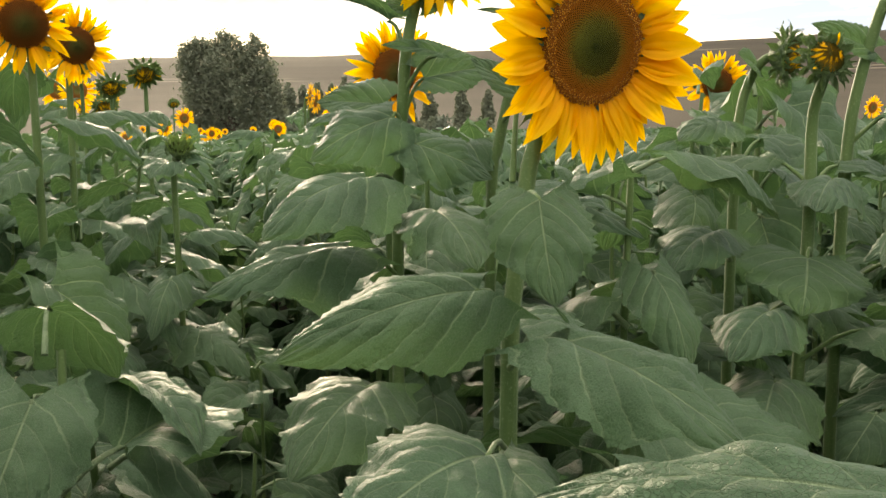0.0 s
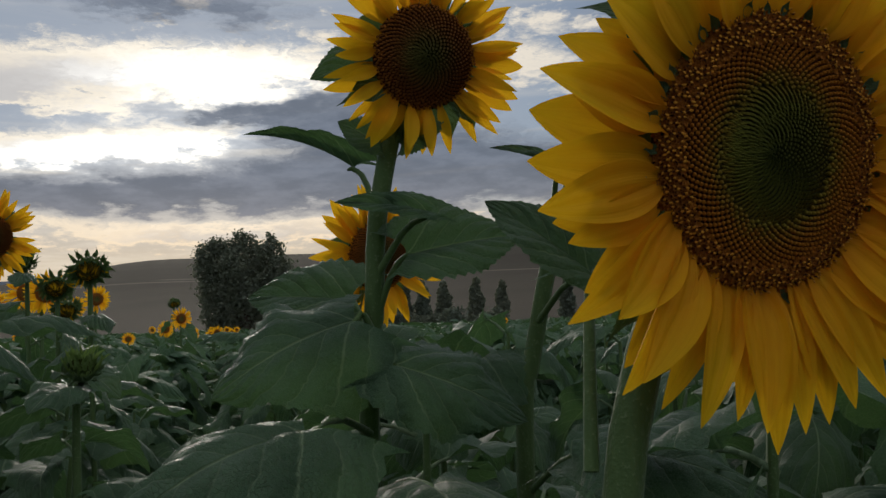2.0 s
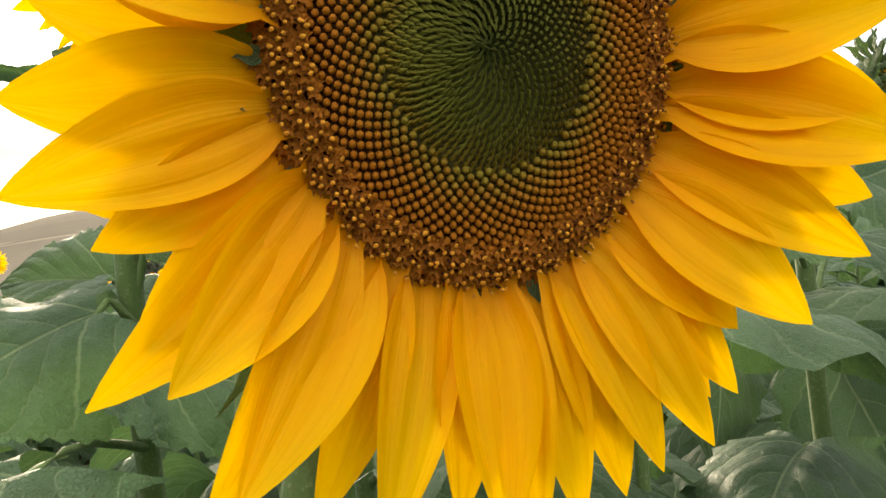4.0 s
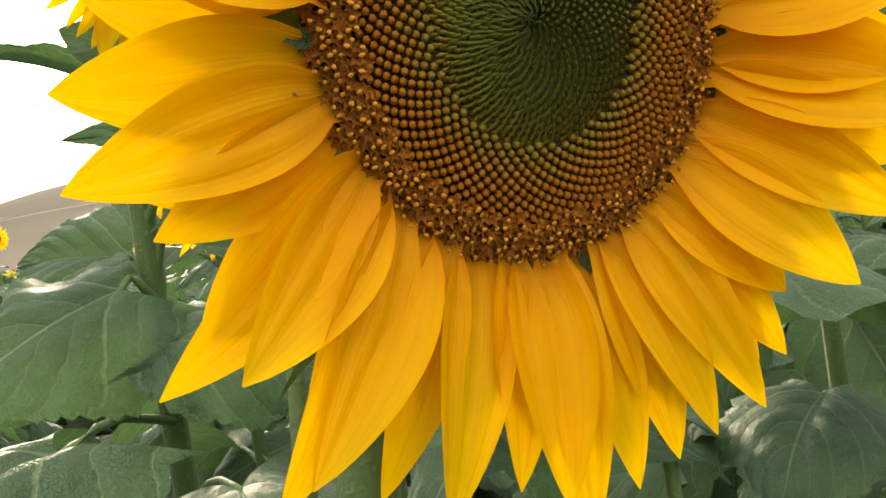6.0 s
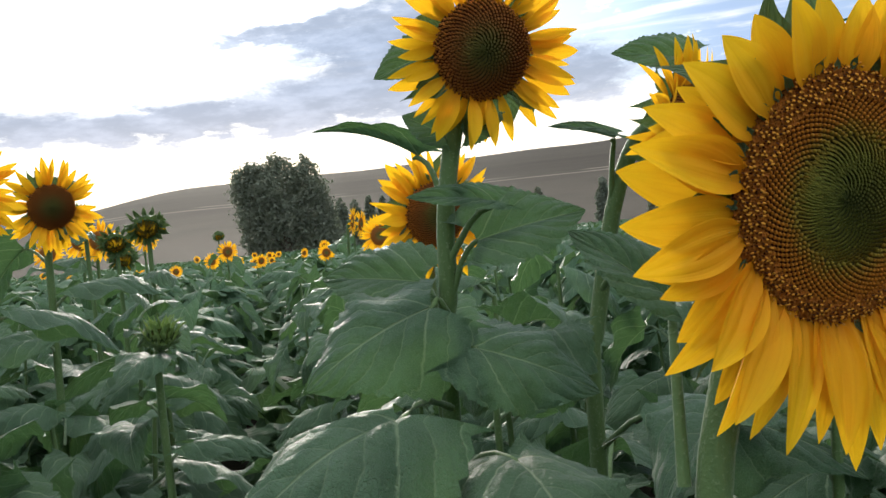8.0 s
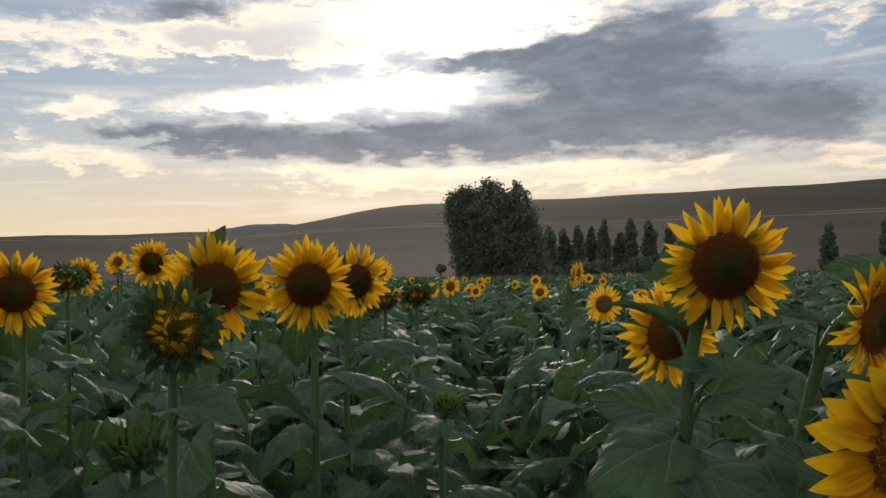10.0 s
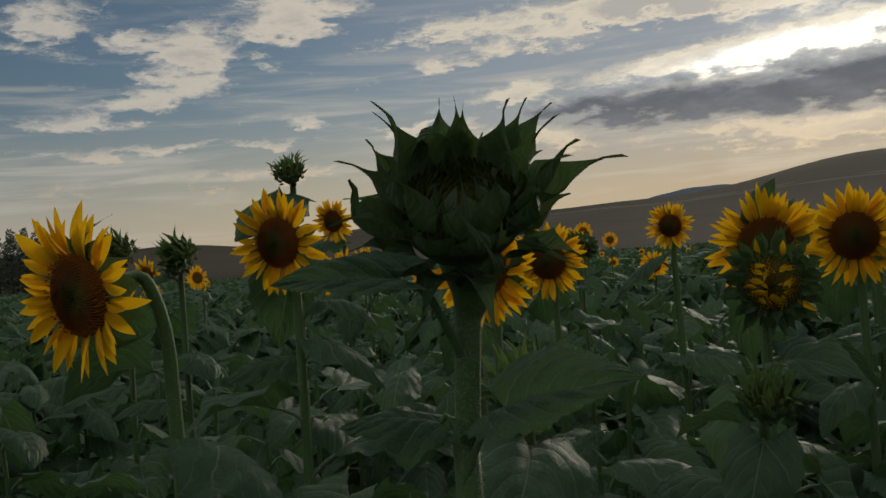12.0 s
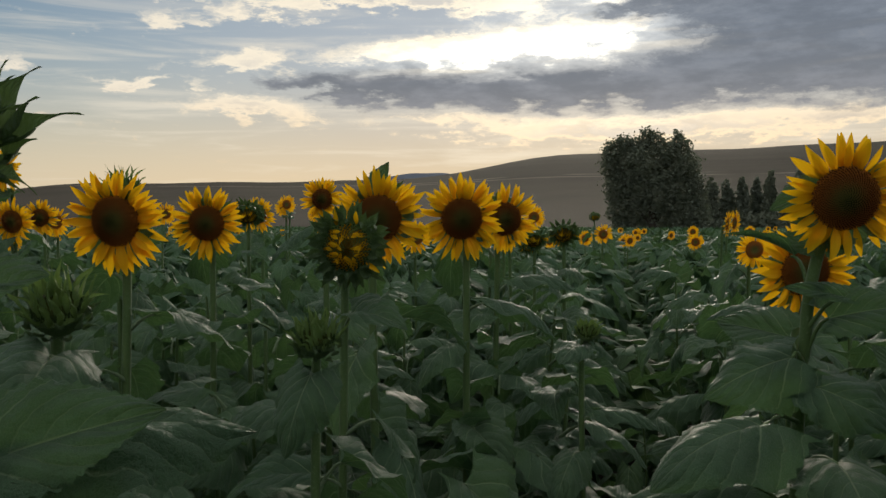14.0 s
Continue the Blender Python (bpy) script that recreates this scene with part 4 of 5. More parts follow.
for i, (az, d, el, w) in enumerate(((-11.2, 92, 2.2, 0.8), (-10.2, 93, 2.75, 0.8), (-9.3, 95, 2.55, 0.75), (-8.4, 94, 2.75, 0.68), (-7.6, 95, 2.7, 0.6), (-6.85, 94, 3.1, 0.68), (-5.9, 96, 2.3, 0.8),
                                    (-5.25, 95, 3.1, 0.75), (-4.1, 94, 2.95, 0.8), (-2.9, 95, 2.5, 0.75), (-1.6, 97, 2.4, 0.8), (0.4, 98, 2.5, 0.8), (2.0, 98, 2.3, 0.7), (6.0, 100, 2.5, 0.8), (9.0, 100, 2.6, 0.7))):
    poplar(d * math.sin(radians(az)), d * math.cos(radians(az)), 1.7 + 1.07 * d * math.tan(radians(el)), w * 1.12, 40 + i)


for i, (az, d, el, w) in enumerate(((-71.4, 150, 3.5, 1.5), (-70.7, 148, 3.75, 1.4), (-69.9, 152, 3.45, 1.6), (-69.2, 150, 3.7, 1.4), (-68.5, 149, 3.75, 1.3), (-67.9, 151, 3.5, 1.4), (-67.2, 150, 3.0, 1.3))):
    poplar(d * math.sin(radians(az)), d * math.cos(radians(az)), 1.6 + d * math.tan(radians(el)), w, 60 + i)


def bush(x, y, h, w, seed):
    t = thing("bush", (x, y, 0), "low dark hedge bush between the poplars", "bush", "hedge bushes")
    limbs(t, [([(0, 0, 0), (0.1, 0, h * 0.4), (0.2, 0, h * 0.7)], 0.08, 0.03)])
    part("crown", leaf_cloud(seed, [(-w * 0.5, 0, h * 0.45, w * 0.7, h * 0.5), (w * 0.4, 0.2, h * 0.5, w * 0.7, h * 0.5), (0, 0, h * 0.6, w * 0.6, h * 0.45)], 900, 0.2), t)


for i in range(12):
    az = -12.2 + 1.25 * i
    bush(90 * math.sin(radians(az)), 90 * math.cos(radians(az)), 2.6 + 0.5 * math.sin(i * 2.3), 1.3, 80 + i)


# ---- near plants, one by one ----
TAKEN = []


def plant(x, y, label, group="sunflowers"):
    TAKEN.append((x, y))
    return thing("sunflower", (x, y, 0), label, "sunflower", group)


def add_stem(p, ctrl, r0=0.013, r1=0.009):
    o = p.location
    return part("stem", stem_mesh([Vector(c) - o for c in ctrl], r0, r1, 18, 12), p)


def stem_hairs(p, ctrl, radius, count):
    """Fine pale bristles that stand off a stem."""
    rng = random.Random(17)
    pts = curve_points([Vector(q) - p.location for q in ctrl], 40)
    verts, faces = [], []
    for _ in range(count):
        i = rng.randrange(39)
        o = pts[i].lerp(pts[i + 1], rng.random())
        a = rng.uniform(0, 6.283)
        d = Vector((math.cos(a), math.sin(a), rng.uniform(-0.5, 0.25))).normalized()
        side = d.cross(Vector((0, 0, 1))).normalized() * 0.00013
        root, end = o + d * radius * 0.9, o + d * (radius + rng.uniform(0.0012, 0.0036))
        n = len(verts)
        verts += [root - side, root + side, end]
        faces.append((n, n + 1, n + 2))
    tagged(part("bristle_mass", mesh("bristles", verts, faces, HAIR, smooth=False), p, None, "fine pale stem bristles"), kind="stuff")


def bristle_material():
    """Clear pale hair that passes on most of the light behind it."""
    m, g, out, p = material("bristle")
    obj = g.add("ShaderNodeTexCoord").outputs["Object"]
    col = g.mix(g.noise(obj, 40.0, 3.0), (0.56, 0.60, 0.44), (0.74, 0.76, 0.62))
    tr = g.add("ShaderNodeBsdfTranslucent")
    g.links.new(col, p.inputs["Base Color"])
    g.links.new(col, tr.inputs["Color"])
    p.inputs["Roughness"].default_value = 0.45
    both = g.add("ShaderNodeMixShader")
    both.inputs[0].default_value = 0.65
    g.links.new(p.outputs[0], both.inputs[1])
    g.links.new(tr.outputs[0], both.inputs[2])
    g.links.new(both.outputs[0], out.inputs[0])
    return m


HAIR = bristle_material()


# the tall flower that the camera visits
def great_flower():
    p = plant(0.288, 1.215, "tall sunflower with a large open head, green-centred brown disc")
    c = Vector((0.381, 1.196, 1.578))
    nrm = Vector((0.25, -0.95, -0.16)).normalized()
    add_stem(p, [(0.285, 1.225, 0), (0.288, 1.215, 0.7), (0.291, 1.205, 1.2), (0.300, 1.215, 1.33), (0.318, 1.225, 1.46), (0.355, 1.228, 1.555), tuple(c - nrm * 0.022)], 0.0115, 0.0092)
    # angle of each ray round the disc and how far it reaches
    rays = [(145, .103), (153, .114), (160.5, .109), (165, .122), (183, .116), (193, .121), (199, .107), (212, .121), (216.5, .115), (226, .130), (232, .127), (241, .126), (250, .126), (259, .122),
            (265, .126), (270, .134), (277, .128), (284, .127), (288, .120), (294, .122), (297, .117), (303, .118), (308, .104), (315.5, .114), (320, .100), (327, .119), (335, .118), (341, .124),
            (350, .112), (358.5, .114), (10, .108), (20, .111), (34, .114), (45, .105), (54.5, .113), (66, .104), (75, .106), (84, .100), (97, .103), (108, .106), (118, .098), (129, .104), (138, .108)]
    great_head(p, facing(c - p.location, nrm, 0, 1), 7, 0.0585, 0.0662, rays)
    leaf_on(p, (0.300, 1.200, 1.40), (0.318, 1.123, 1.419), (0.318, 1.065, 1.315), 0.115, (0.05, -0.75, 0.6), 0)
    leaf_on(p, (0.290, 1.195, 1.27), (0.256, 1.115, 1.326), (0.061, 0.99, 1.285), 0.115, (0.15, -0.72, 0.7), 2)
    leaf_on(p, (0.291, 1.195, 1.22), (0.343, 1.079, 1.280), (0.485, 0.955, 1.195), 0.150, (0.25, -0.55, 0.8), 0)
    leaf_on(p, (0.289, 1.195, 1.12), (0.262, 1.026, 1.182), (0.140, 0.845, 1.165), 0.17, (0.1, -0.35, 0.95), 1)
    leaf_on(p, (0.289, 1.195, 1.10), (0.272, 1.02, 1.178), (0.345, 0.875, 1.12), 0.12, (0.1, -0.4, 0.9), 3)
    leaf_on(p, (0.296, 1.222, 1.43), (0.304, 1.255, 1.530), (0.250, 1.290, 1.574), 0.042, (0.35, -0.85, 0.25), 6)
    leaf_on(p, (0.286, 1.24, 1.15), (0.300, 1.38, 1.23), (0.38, 1.56, 1.20), 0.17, (0.0, 0.2, 0.95), 1)
    leaf_on(p, (0.286, 1.22, 1.02), (0.42, 1.20, 1.10), (0.62, 1.12, 1.02), 0.18, (0.3, -0.2, 0.9), 3)
    leaf_on(p, (0.286, 1.22, 0.95), (0.16, 1.16, 1.04), (-0.06, 1.08, 0.96), 0.17, (-0.2, -0.3, 0.9), 1)
    leaf_on(p, (0.286, 1.22, 0.85), (0.32, 1.08, 0.93), (0.36, 0.88, 0.85), 0.17, (0.1, -0.3, 0.9), 1)


great_flower()


def second_flower():
    p = plant(0.135, 1.665, "tall sunflower whose open head rises clear of its leaves")
    c = Vector((0.205, 1.600, 1.752))
    nrm = Vector((0.28, -0.93, -0.22)).normalized()
    add_stem(p, [(0.125, 1.67, 0), (0.130, 1.665, 0.8), (0.137, 1.662, 1.41), (0.147, 1.645, 1.52), (0.152, 1.64, 1.60), (0.168, 1.632, 1.68), (0.182, 1.628, 1.735), tuple(c - nrm * 0.02)], 0.0105, 0.0086)
    flower_head(p, facing(c - p.location, nrm, 0, 1), 21, 0.0485, 0.0975, 1)
    leaf_on(p, (0.154, 1.648, 1.60), (0.128, 1.676, 1.666), (0.021, 1.650, 1.697), 0.030, (0.25, 0.25, 0.93), 4, 0.0)
    leaf_on(p, (0.17, 1.632, 1.665), (0.160, 1.625, 1.678), (0.118, 1.632, 1.702), 0.042, (0.3, -0.9, 0.3), 6)
    leaf_on(p, (0.17, 1.632, 1.665), (0.182, 1.625, 1.676), (0.222, 1.62, 1.692), 0.035, (-0.3, -0.9, 0.3), 6)
    leaf_on(p, (0.180, 1.64, 1.72), (0.165, 1.632, 1.765), (0.098, 1.60, 1.735), 0.055, (0.2, -0.9, 0.4), 6)
    leaf_on(p, (0.150, 1.64, 1.55), (0.205, 1.600, 1.606), (0.118, 1.592, 1.618), 0.036, (0.2, -0.7, 0.65), 6)
    leaf_on(p, (0.148, 1.645, 1.51), (0.182, 1.628, 1.572), (0.296, 1.69, 1.592), 0.088, (-0.15, -0.9, 0.40), 6)
    leaf_on(p, (0.143, 1.665, 1.46), (0.118, 1.700, 1.532), (-0.012, 1.790, 1.540), 0.088, (0.1, -0.85, 0.5), 6)
    leaf_on(p, (0.146, 1.645, 1.495), (0.132, 1.610, 1.512), (0.008, 1.560, 1.452), 0.135, (0.12, -0.70, 0.65), 3)
    leaf_on(p, (0.144, 1.65, 1.46), (0.170, 1.60, 1.470), (0.285, 1.61, 1.405), 0.11, (0.1, -0.7, 0.7), 0)
    leaf_on(p, (0.140, 1.66, 1.40), (0.10, 1.53, 1.42), (-0.03, 1.36, 1.35), 0.16, (-0.1, -0.5, 0.8), 2)
    leaf_on(p, (0.138, 1.66, 1.33), (0.20, 1.56, 1.37), (0.26, 1.40, 1.30), 0.15, (0.1, -0.5, 0.8), 1)
    leaf_on(p, (0.137, 1.66, 1.25), (0.06, 1.60, 1.31), (-0.15, 1.52, 1.25), 0.17, (-0.2, -0.3, 0.9), 3)
    leaf_on(p, (0.137, 1.67, 1.15), (0.12, 1.82, 1.24), (0.05, 2.02, 1.18), 0.18, (0, 0.2, 0.95), 1)
    leaf_on(p, (0.137, 1.66, 1.05), (0.10, 1.48, 1.12), (0.02, 1.28, 1.05), 0.18, (0, -0.3, 0.95), 1)


second_flower()


def side_flower():
    p = plant(0.285, 1.765, "sunflower with a bent neck and a half-turned head")
    c = Vector((0.408, 1.695, 1.668))
    nrm = Vector((0.75, -0.60, -0.15)).normalized()
    add_stem(p, [(0.28, 1.76, 0), (0.285, 1.76, 0.9), (0.292, 1.76, 1.38), (0.303, 1.764, 1.46), (0.335, 1.757, 1.600), (0.366, 1.738, 1.668), tuple(c - nrm * 0.02)], 0.0105, 0.0088)
    flower_head(p, facing(c - p.location, nrm, 0, 1), 33, 0.044, 0.095, 1)
    leaf_on(p, (0.330, 1.757, 1.59), (0.338, 1.728, 1.668), (0.264, 1.700, 1.683), 0.032, (-0.1, -0.5, 0.85), 6)
    leaf_on(p, (0.36, 1.745, 1.66), (0.420, 1.695, 1.738), (0.335, 1.675, 1.748), 0.055, (0.1, -0.8, 0.5), 6)
    leaf_on(p, (0.31, 1.76, 1.50), (0.36, 1.66, 1.55), (0.42, 1.52, 1.50), 0.10, (0.4, -0.4, 0.8), 0)
    leaf_on(p, (0.30, 1.76, 1.42), (0.25, 1.70, 1.47), (0.20, 1.62, 1.40), 0.10, (-0.3, -0.4, 0.8), 3)
    leaf_on(p, (0.293, 1.76, 1.32), (0.36, 1.66, 1.38), (0.52, 1.58, 1.32), 0.15, (0.2, -0.4, 0.9), 1)
    leaf_on(p, (0.293, 1.76, 1.22), (0.32, 1.90, 1.30), (0.42, 2.08, 1.22), 0.17, (0.1, 0.2, 0.9), 3)


side_flower()


def spiky_bud():
    p = plant(-0.338, 0.549, "sunflower with a big closed green bud of curling bracts")
    c = Vector((-0.3240, 0.5415, 1.7718))
    nrm = Vector((0.50, -0.53, 0.68)).normalized()
    add_stem(p, [(-0.3407, 0.5533, 0.0000), (-0.3394, 0.5494, 0.9000), (-0.3380, 0.5454, 1.5774), (-0.3354, 0.5454, 1.6399), (-0.3301, 0.5454, 1.6944), (-0.3287, 0.5467, 1.7117)], 0.0080, 0.0072)
    bud_head(p, facing(c - p.location, nrm, 0, 1), 8, 0.0392, "great")
    v, f, uv = tube_arrays([q - p.location for q in curve_points([(-0.3301, 0.5454, 1.7037), (-0.3287, 0.5467, 1.7117), (-0.3247, 0.5467, 1.7264), tuple(c - nrm * 0.0186)], 8)], (0.0073, 0.0076, 0.0084, 0.0097, 0.0117, 0.0144, 0.018, 0.022), 12)
    part("neck", mesh("neck", v, f, STEM, uv), p)
    stem_hairs(p, [(-0.3380, 0.5454, 1.4218), (-0.3380, 0.5454, 1.5774), (-0.3354, 0.5454, 1.6399), (-0.3301, 0.5454, 1.6944), (-0.3287, 0.5467, 1.7117)], 0.0075, 5200)
    leaf_on(p, (-0.3314, 0.5400, 1.6878), (-0.3180, 0.4840, 1.7330), (-0.3930, 0.4570, 1.7345), 0.031, (0.45, -0.55, 0.70), 6, 0.0, 0.73)
    leaf_on(p, (-0.3367, 0.5400, 1.6146), (-0.3090, 0.5470, 1.6580), (-0.2150, 0.5420, 1.6790), 0.058, (0.50, -0.55, 0.62), 6, -0.006, 0.67)
    leaf_on(p, (-0.3367, 0.5454, 1.6279), (-0.3473, 0.5334, 1.6505), (-0.3939, 0.5001, 1.6505), 0.0466, (-0.2, -0.5, 0.8), 3, 0.0, 0.67)
    leaf_on(p, (-0.3380, 0.5454, 1.5415), (-0.3050, 0.5510, 1.5420), (-0.1900, 0.6205, 1.5800), 0.092, (0.52, -0.58, 0.62), 6, -0.008, 0.80)
    leaf_on(p, (-0.3380, 0.5454, 1.5149), (-0.2942, 0.5733, 1.5548), (-0.2144, 0.7595, 1.5282), 0.1131, (0.3, -0.2, 0.9), 3, 0.0, 0.93)
    leaf_on(p, (-0.3380, 0.5400, 1.5149), (-0.3208, 0.4908, 1.5894), (-0.3500, 0.3871, 1.5920), 0.0665, (0.2, -0.35, 0.9), 1, 0.0, 0.93)
    leaf_on(p, (-0.3380, 0.5533, 1.4617), (-0.4272, 0.6132, 1.4950), (-0.5568, 0.7528, 1.4550), 0.1363, (-0.2, 0.2, 0.9), 3)
    leaf_on(p, (-0.3380, 0.5533, 1.3553), (-0.4138, 0.5068, 1.4218), (-0.6267, 0.4270, 1.3420), 0.1862, (-0.2, -0.1, 0.9), 1)
    leaf_on(p, (-0.3380, 0.5533, 1.2622), (-0.3075, 0.6930, 1.3553), (-0.2277, 0.9324, 1.2888), 0.1995, (0.2, 0.1, 0.9), 0)
    leaf_on(p, (-0.3380, 0.5533, 1.0893), (-0.2277, 0.5334, 1.1691), (-0.0149, 0.5600, 1.0760), 0.1995, (0.2, 0.0, 0.9), 1)


spiky_bud()


def shaggy_bud():
    p = plant(0.78, 1.63, "sunflower with a shaggy green bud about to open")
    add_stem(p, [(0.765, 1.60, 0), (0.770, 1.61, 0.8), (0.775, 1.615, 1.05), (0.787, 1.625, 1.335), (0.788, 1.63, 1.50), (0.792, 1.60, 1.565)], 0.012, 0.008)
    bud_head(p, facing(Vector((0.789, 1.588, 1.592)) - p.location, (0.1, -0.8, 0.35)), 61, 0.031, "opening", 16)
    leaf_on(p, (0.786, 1.61, 1.29), (0.766, 1.568, 1.293), (0.735, 1.500, 1.215), 0.19, (-0.1, -0.8, 0.55), 1)
    leaf_on(p, (0.782, 1.61, 1.20), (0.70, 1.53, 1.22), (0.60, 1.42, 1.17), 0.13, (-0.2, -0.5, 0.85), 2)
    leaf_on(p, (0.778, 1.61, 1.12), (0.86, 1.54, 1.19), (1.0, 1.45, 1.15), 0.15, (0.2, -0.4, 0.9), 0)
    leaf_on(p, (0.776, 1.61, 1.05), (0.70, 1.50, 1.12), (0.62, 1.36, 1.05), 0.16, (-0.1, -0.6, 0.8), 3)
    leaf_on(p, (0.787, 1.63, 1.38), (0.85, 1.68, 1.43), (0.98, 1.74, 1.40), 0.11, (0.1, 0.0, 0.95), 0)
    leaf_on(p, (0.787, 1.63, 1.40), (0.72, 1.67, 1.44), (0.60, 1.72, 1.41), 0.10, (-0.1, 0.1, 0.95), 1)
    leaf_on(p, (0.773, 1.61, 0.9), (0.80, 1.46, 0.98), (0.85, 1.26, 0.92), 0.17, (0.1, -0.4, 0.9), 1)


shaggy_bud()


def nodding_bud():
    p = plant(0.718, 1.80, "sunflower with an arched neck and a nodding half-open head")
    add_stem(p, [(0.715, 1.80, 0), (0.718, 1.80, 1.2), (0.722, 1.80, 1.387), (0.724, 1.80, 1.486), (0.736, 1.80, 1.556), (0.757, 1.79, 1.600), (0.778, 1.775, 1.612)], 0.0095, 0.0075)
    bud_head(p, facing(Vector((0.795, 1.762, 1.608)) - p.location, (0.75, -0.55, -0.15)), 62, 0.034, "opening", 22)
    leaf_on(p, (0.738, 1.795, 1.558), (0.742, 1.775, 1.592), (0.700, 1.735, 1.612), 0.055, (-0.2, -0.8, 0.5), 6)
    leaf_on(p, (0.724, 1.80, 1.45), (0.68, 1.74, 1.50), (0.58, 1.66, 1.47), 0.10, (-0.2, -0.5, 0.8), 0)
    leaf_on(p, (0.722, 1.80, 1.40), (0.78, 1.86, 1.47), (0.90, 1.95, 1.45), 0.13, (0.2, 0.1, 0.9), 3)
    leaf_on(p, (0.722, 1.80, 1.35), (0.66, 1.88, 1.42), (0.52, 1.98, 1.40), 0.14, (-0.2, 0.1, 0.9), 1)
    leaf_on(p, (0.720, 1.80, 1.25), (0.66, 1.70, 1.32), (0.55, 1.58, 1.27), 0.15, (-0.2, -0.4, 0.9), 0)
    leaf_on(p, (0.719, 1.80, 1.12), (0.80, 1.72, 1.20), (0.94, 1.62, 1.14), 0.16, (0.2, -0.3, 0.9), 1)


nodding_bud()


def tall_stem():
    p = plant(0.868, 1.70, "tall leafy sunflower stem with a broad top leaf", "sunflowers without heads")
    add_stem(p, [(0.865, 1.70, 0), (0.868, 1.70, 1.2), (0.874, 1.70, 1.457), (0.887, 1.70, 1.557), (0.909, 1.69, 1.662), (0.922, 1.685, 1.70)], 0.0105, 0.0085)
    leaf_on(p, (0.885, 1.70, 1.54), (0.905, 1.70, 1.612), (0.806, 1.70, 1.655), 0.062, (0.0, -0.85, 0.5), 6)
    leaf_on(p, (0.905, 1.69, 1.65), (0.935, 1.66, 1.69), (1.02, 1.60, 1.68), 0.08, (0.2, -0.6, 0.7), 6)
    leaf_on(p, (0.876, 1.70, 1.46), (0.95, 1.66, 1.52), (1.06, 1.58, 1.48), 0.12, (0.2, -0.4, 0.8), 0)
    leaf_on(p, (0.872, 1.70, 1.36), (0.82, 1.62, 1.41), (0.74, 1.50, 1.37), 0.12, (-0.1, -0.5, 0.8), 3)
    leaf_on(p, (0.870, 1.70, 1.22), (0.95, 1.60, 1.29), (1.05, 1.45, 1.23), 0.15, (0.2, -0.4, 0.9), 1)


tall_stem()


def low_plant():
    """A short plant at the edge of the path; only its top leaf reaches into view."""
    p = plant(0.46, 0.60, "low sunflower plant with broad pale leaves", "sunflowers without heads")
    add_stem(p, [(0.46, 0.60, 0), (0.462, 0.598, 0.6), (0.46, 0.59, 1.29)], 0.010, 0.006)
    leaf_on(p, (0.46, 0.59, 1.27), (0.445, 0.545, 1.330), (0.275, 0.645, 1.298), 0.13, (0.1, -0.25, 0.95), 3)
    leaf_on(p, (0.46, 0.59, 1.15), (0.52, 0.55, 1.23), (0.64, 0.50, 1.22), 0.13, (0.1, -0.1, 0.95), 1)
    leaf_on(p, (0.46, 0.59, 1.05), (0.50, 0.68, 1.14), (0.58, 0.84, 1.10), 0.14, (0.1, 0.1, 0.95), 0)
    leaf_on(p, (0.46, 0.59, 0.95), (0.40, 0.52, 1.02), (0.28, 0.42, 0.98), 0.14, (-0.1, -0.2, 0.95), 1)


low_plant()

# ---- the other heads ----
U, V = Vector((-0.2656, 0.9641, 0)), Vector((0.9641, 0.2656, 0))
LEAF_LABEL = "sunflower with an open yellow head above broad leaves"


def leafy(p, height, rng, first=0.35, count=11, big=1.0, top=0.10):
    for k in range(count):
        s = k / max(1, count - 1)
        z = first + (height - top - first) * s
        size = big * (0.27 - 0.09 * s) * rng.uniform(0.85, 1.12)
        m = pose(0, 0, z, rng.uniform(-16, 14), rng.uniform(-8, 8), k * 137.5 + rng.uniform(-25, 25)) @ Matrix.Diagonal((size, size, size, 1))
        part("leaf", NEAR_LEAVES[rng.randrange(len(NEAR_LEAVES))], p, m)


def head_plant(x, y, z, seed, size=0.105, turn=0.0, tip=-0.12, kind="open", detail=1, leaves=9, bend=None):
    """bend: where an arched stem stands and the points that it passes on its way to the head."""
    rng = random.Random(seed)
    n = Matrix.Rotation(radians(turn), 3, "Z") @ Vector((0.30, -0.95, tip))
    n.normalize()
    label = {"open": LEAF_LABEL, "bud": "sunflower with a closed spiky green bud", "opening": "sunflower whose green head is just opening to yellow"}[kind]
    foot = Vector((x, y, 0)) - Vector((n.x, n.y, 0)) * 0.05 + Vector((rng.uniform(-0.02, 0.02), rng.uniform(-0.02, 0.02), 0))
    if bend:
        foot = Vector((bend[0][0], bend[0][1], 0))
    p = plant(foot.x, foot.y, label)
    c = Vector((x, y, z))
    back = 0.02 if kind == "open" else 0.03
    neck = c - n * back
    way = [(foot.x + rng.uniform(-0.015, 0.015), foot.y, z * 0.5), (foot.x, foot.y, z - 0.16), (foot.x * 0.8 + neck.x * 0.2, foot.y * 0.8 + neck.y * 0.2, z - 0.035)]
    add_stem(p, [tuple(foot), *(bend or way), tuple(neck)], *((0.0108, 0.0075) if kind == "open" else (0.0085, 0.006)))
    m = facing(c - p.location, n, rng.uniform(0, 360))
    if kind == "open":
        flower_head(p, m, seed, size * 0.47, size, detail)
    elif kind == "bud":
        bud_head(p, m, seed, size, "bud" if detail else "far_bud")
    else:
        bud_head(p, m, seed, size, "opening", 26)
    leafy(p, z - (0.13 if kind == "open" else 0.15 if kind == "opening" else 0.07), rng, 0.45, leaves + (3 if kind == "open" else 6), 0.95 if kind == "open" else 0.8, 0.0)
    return p


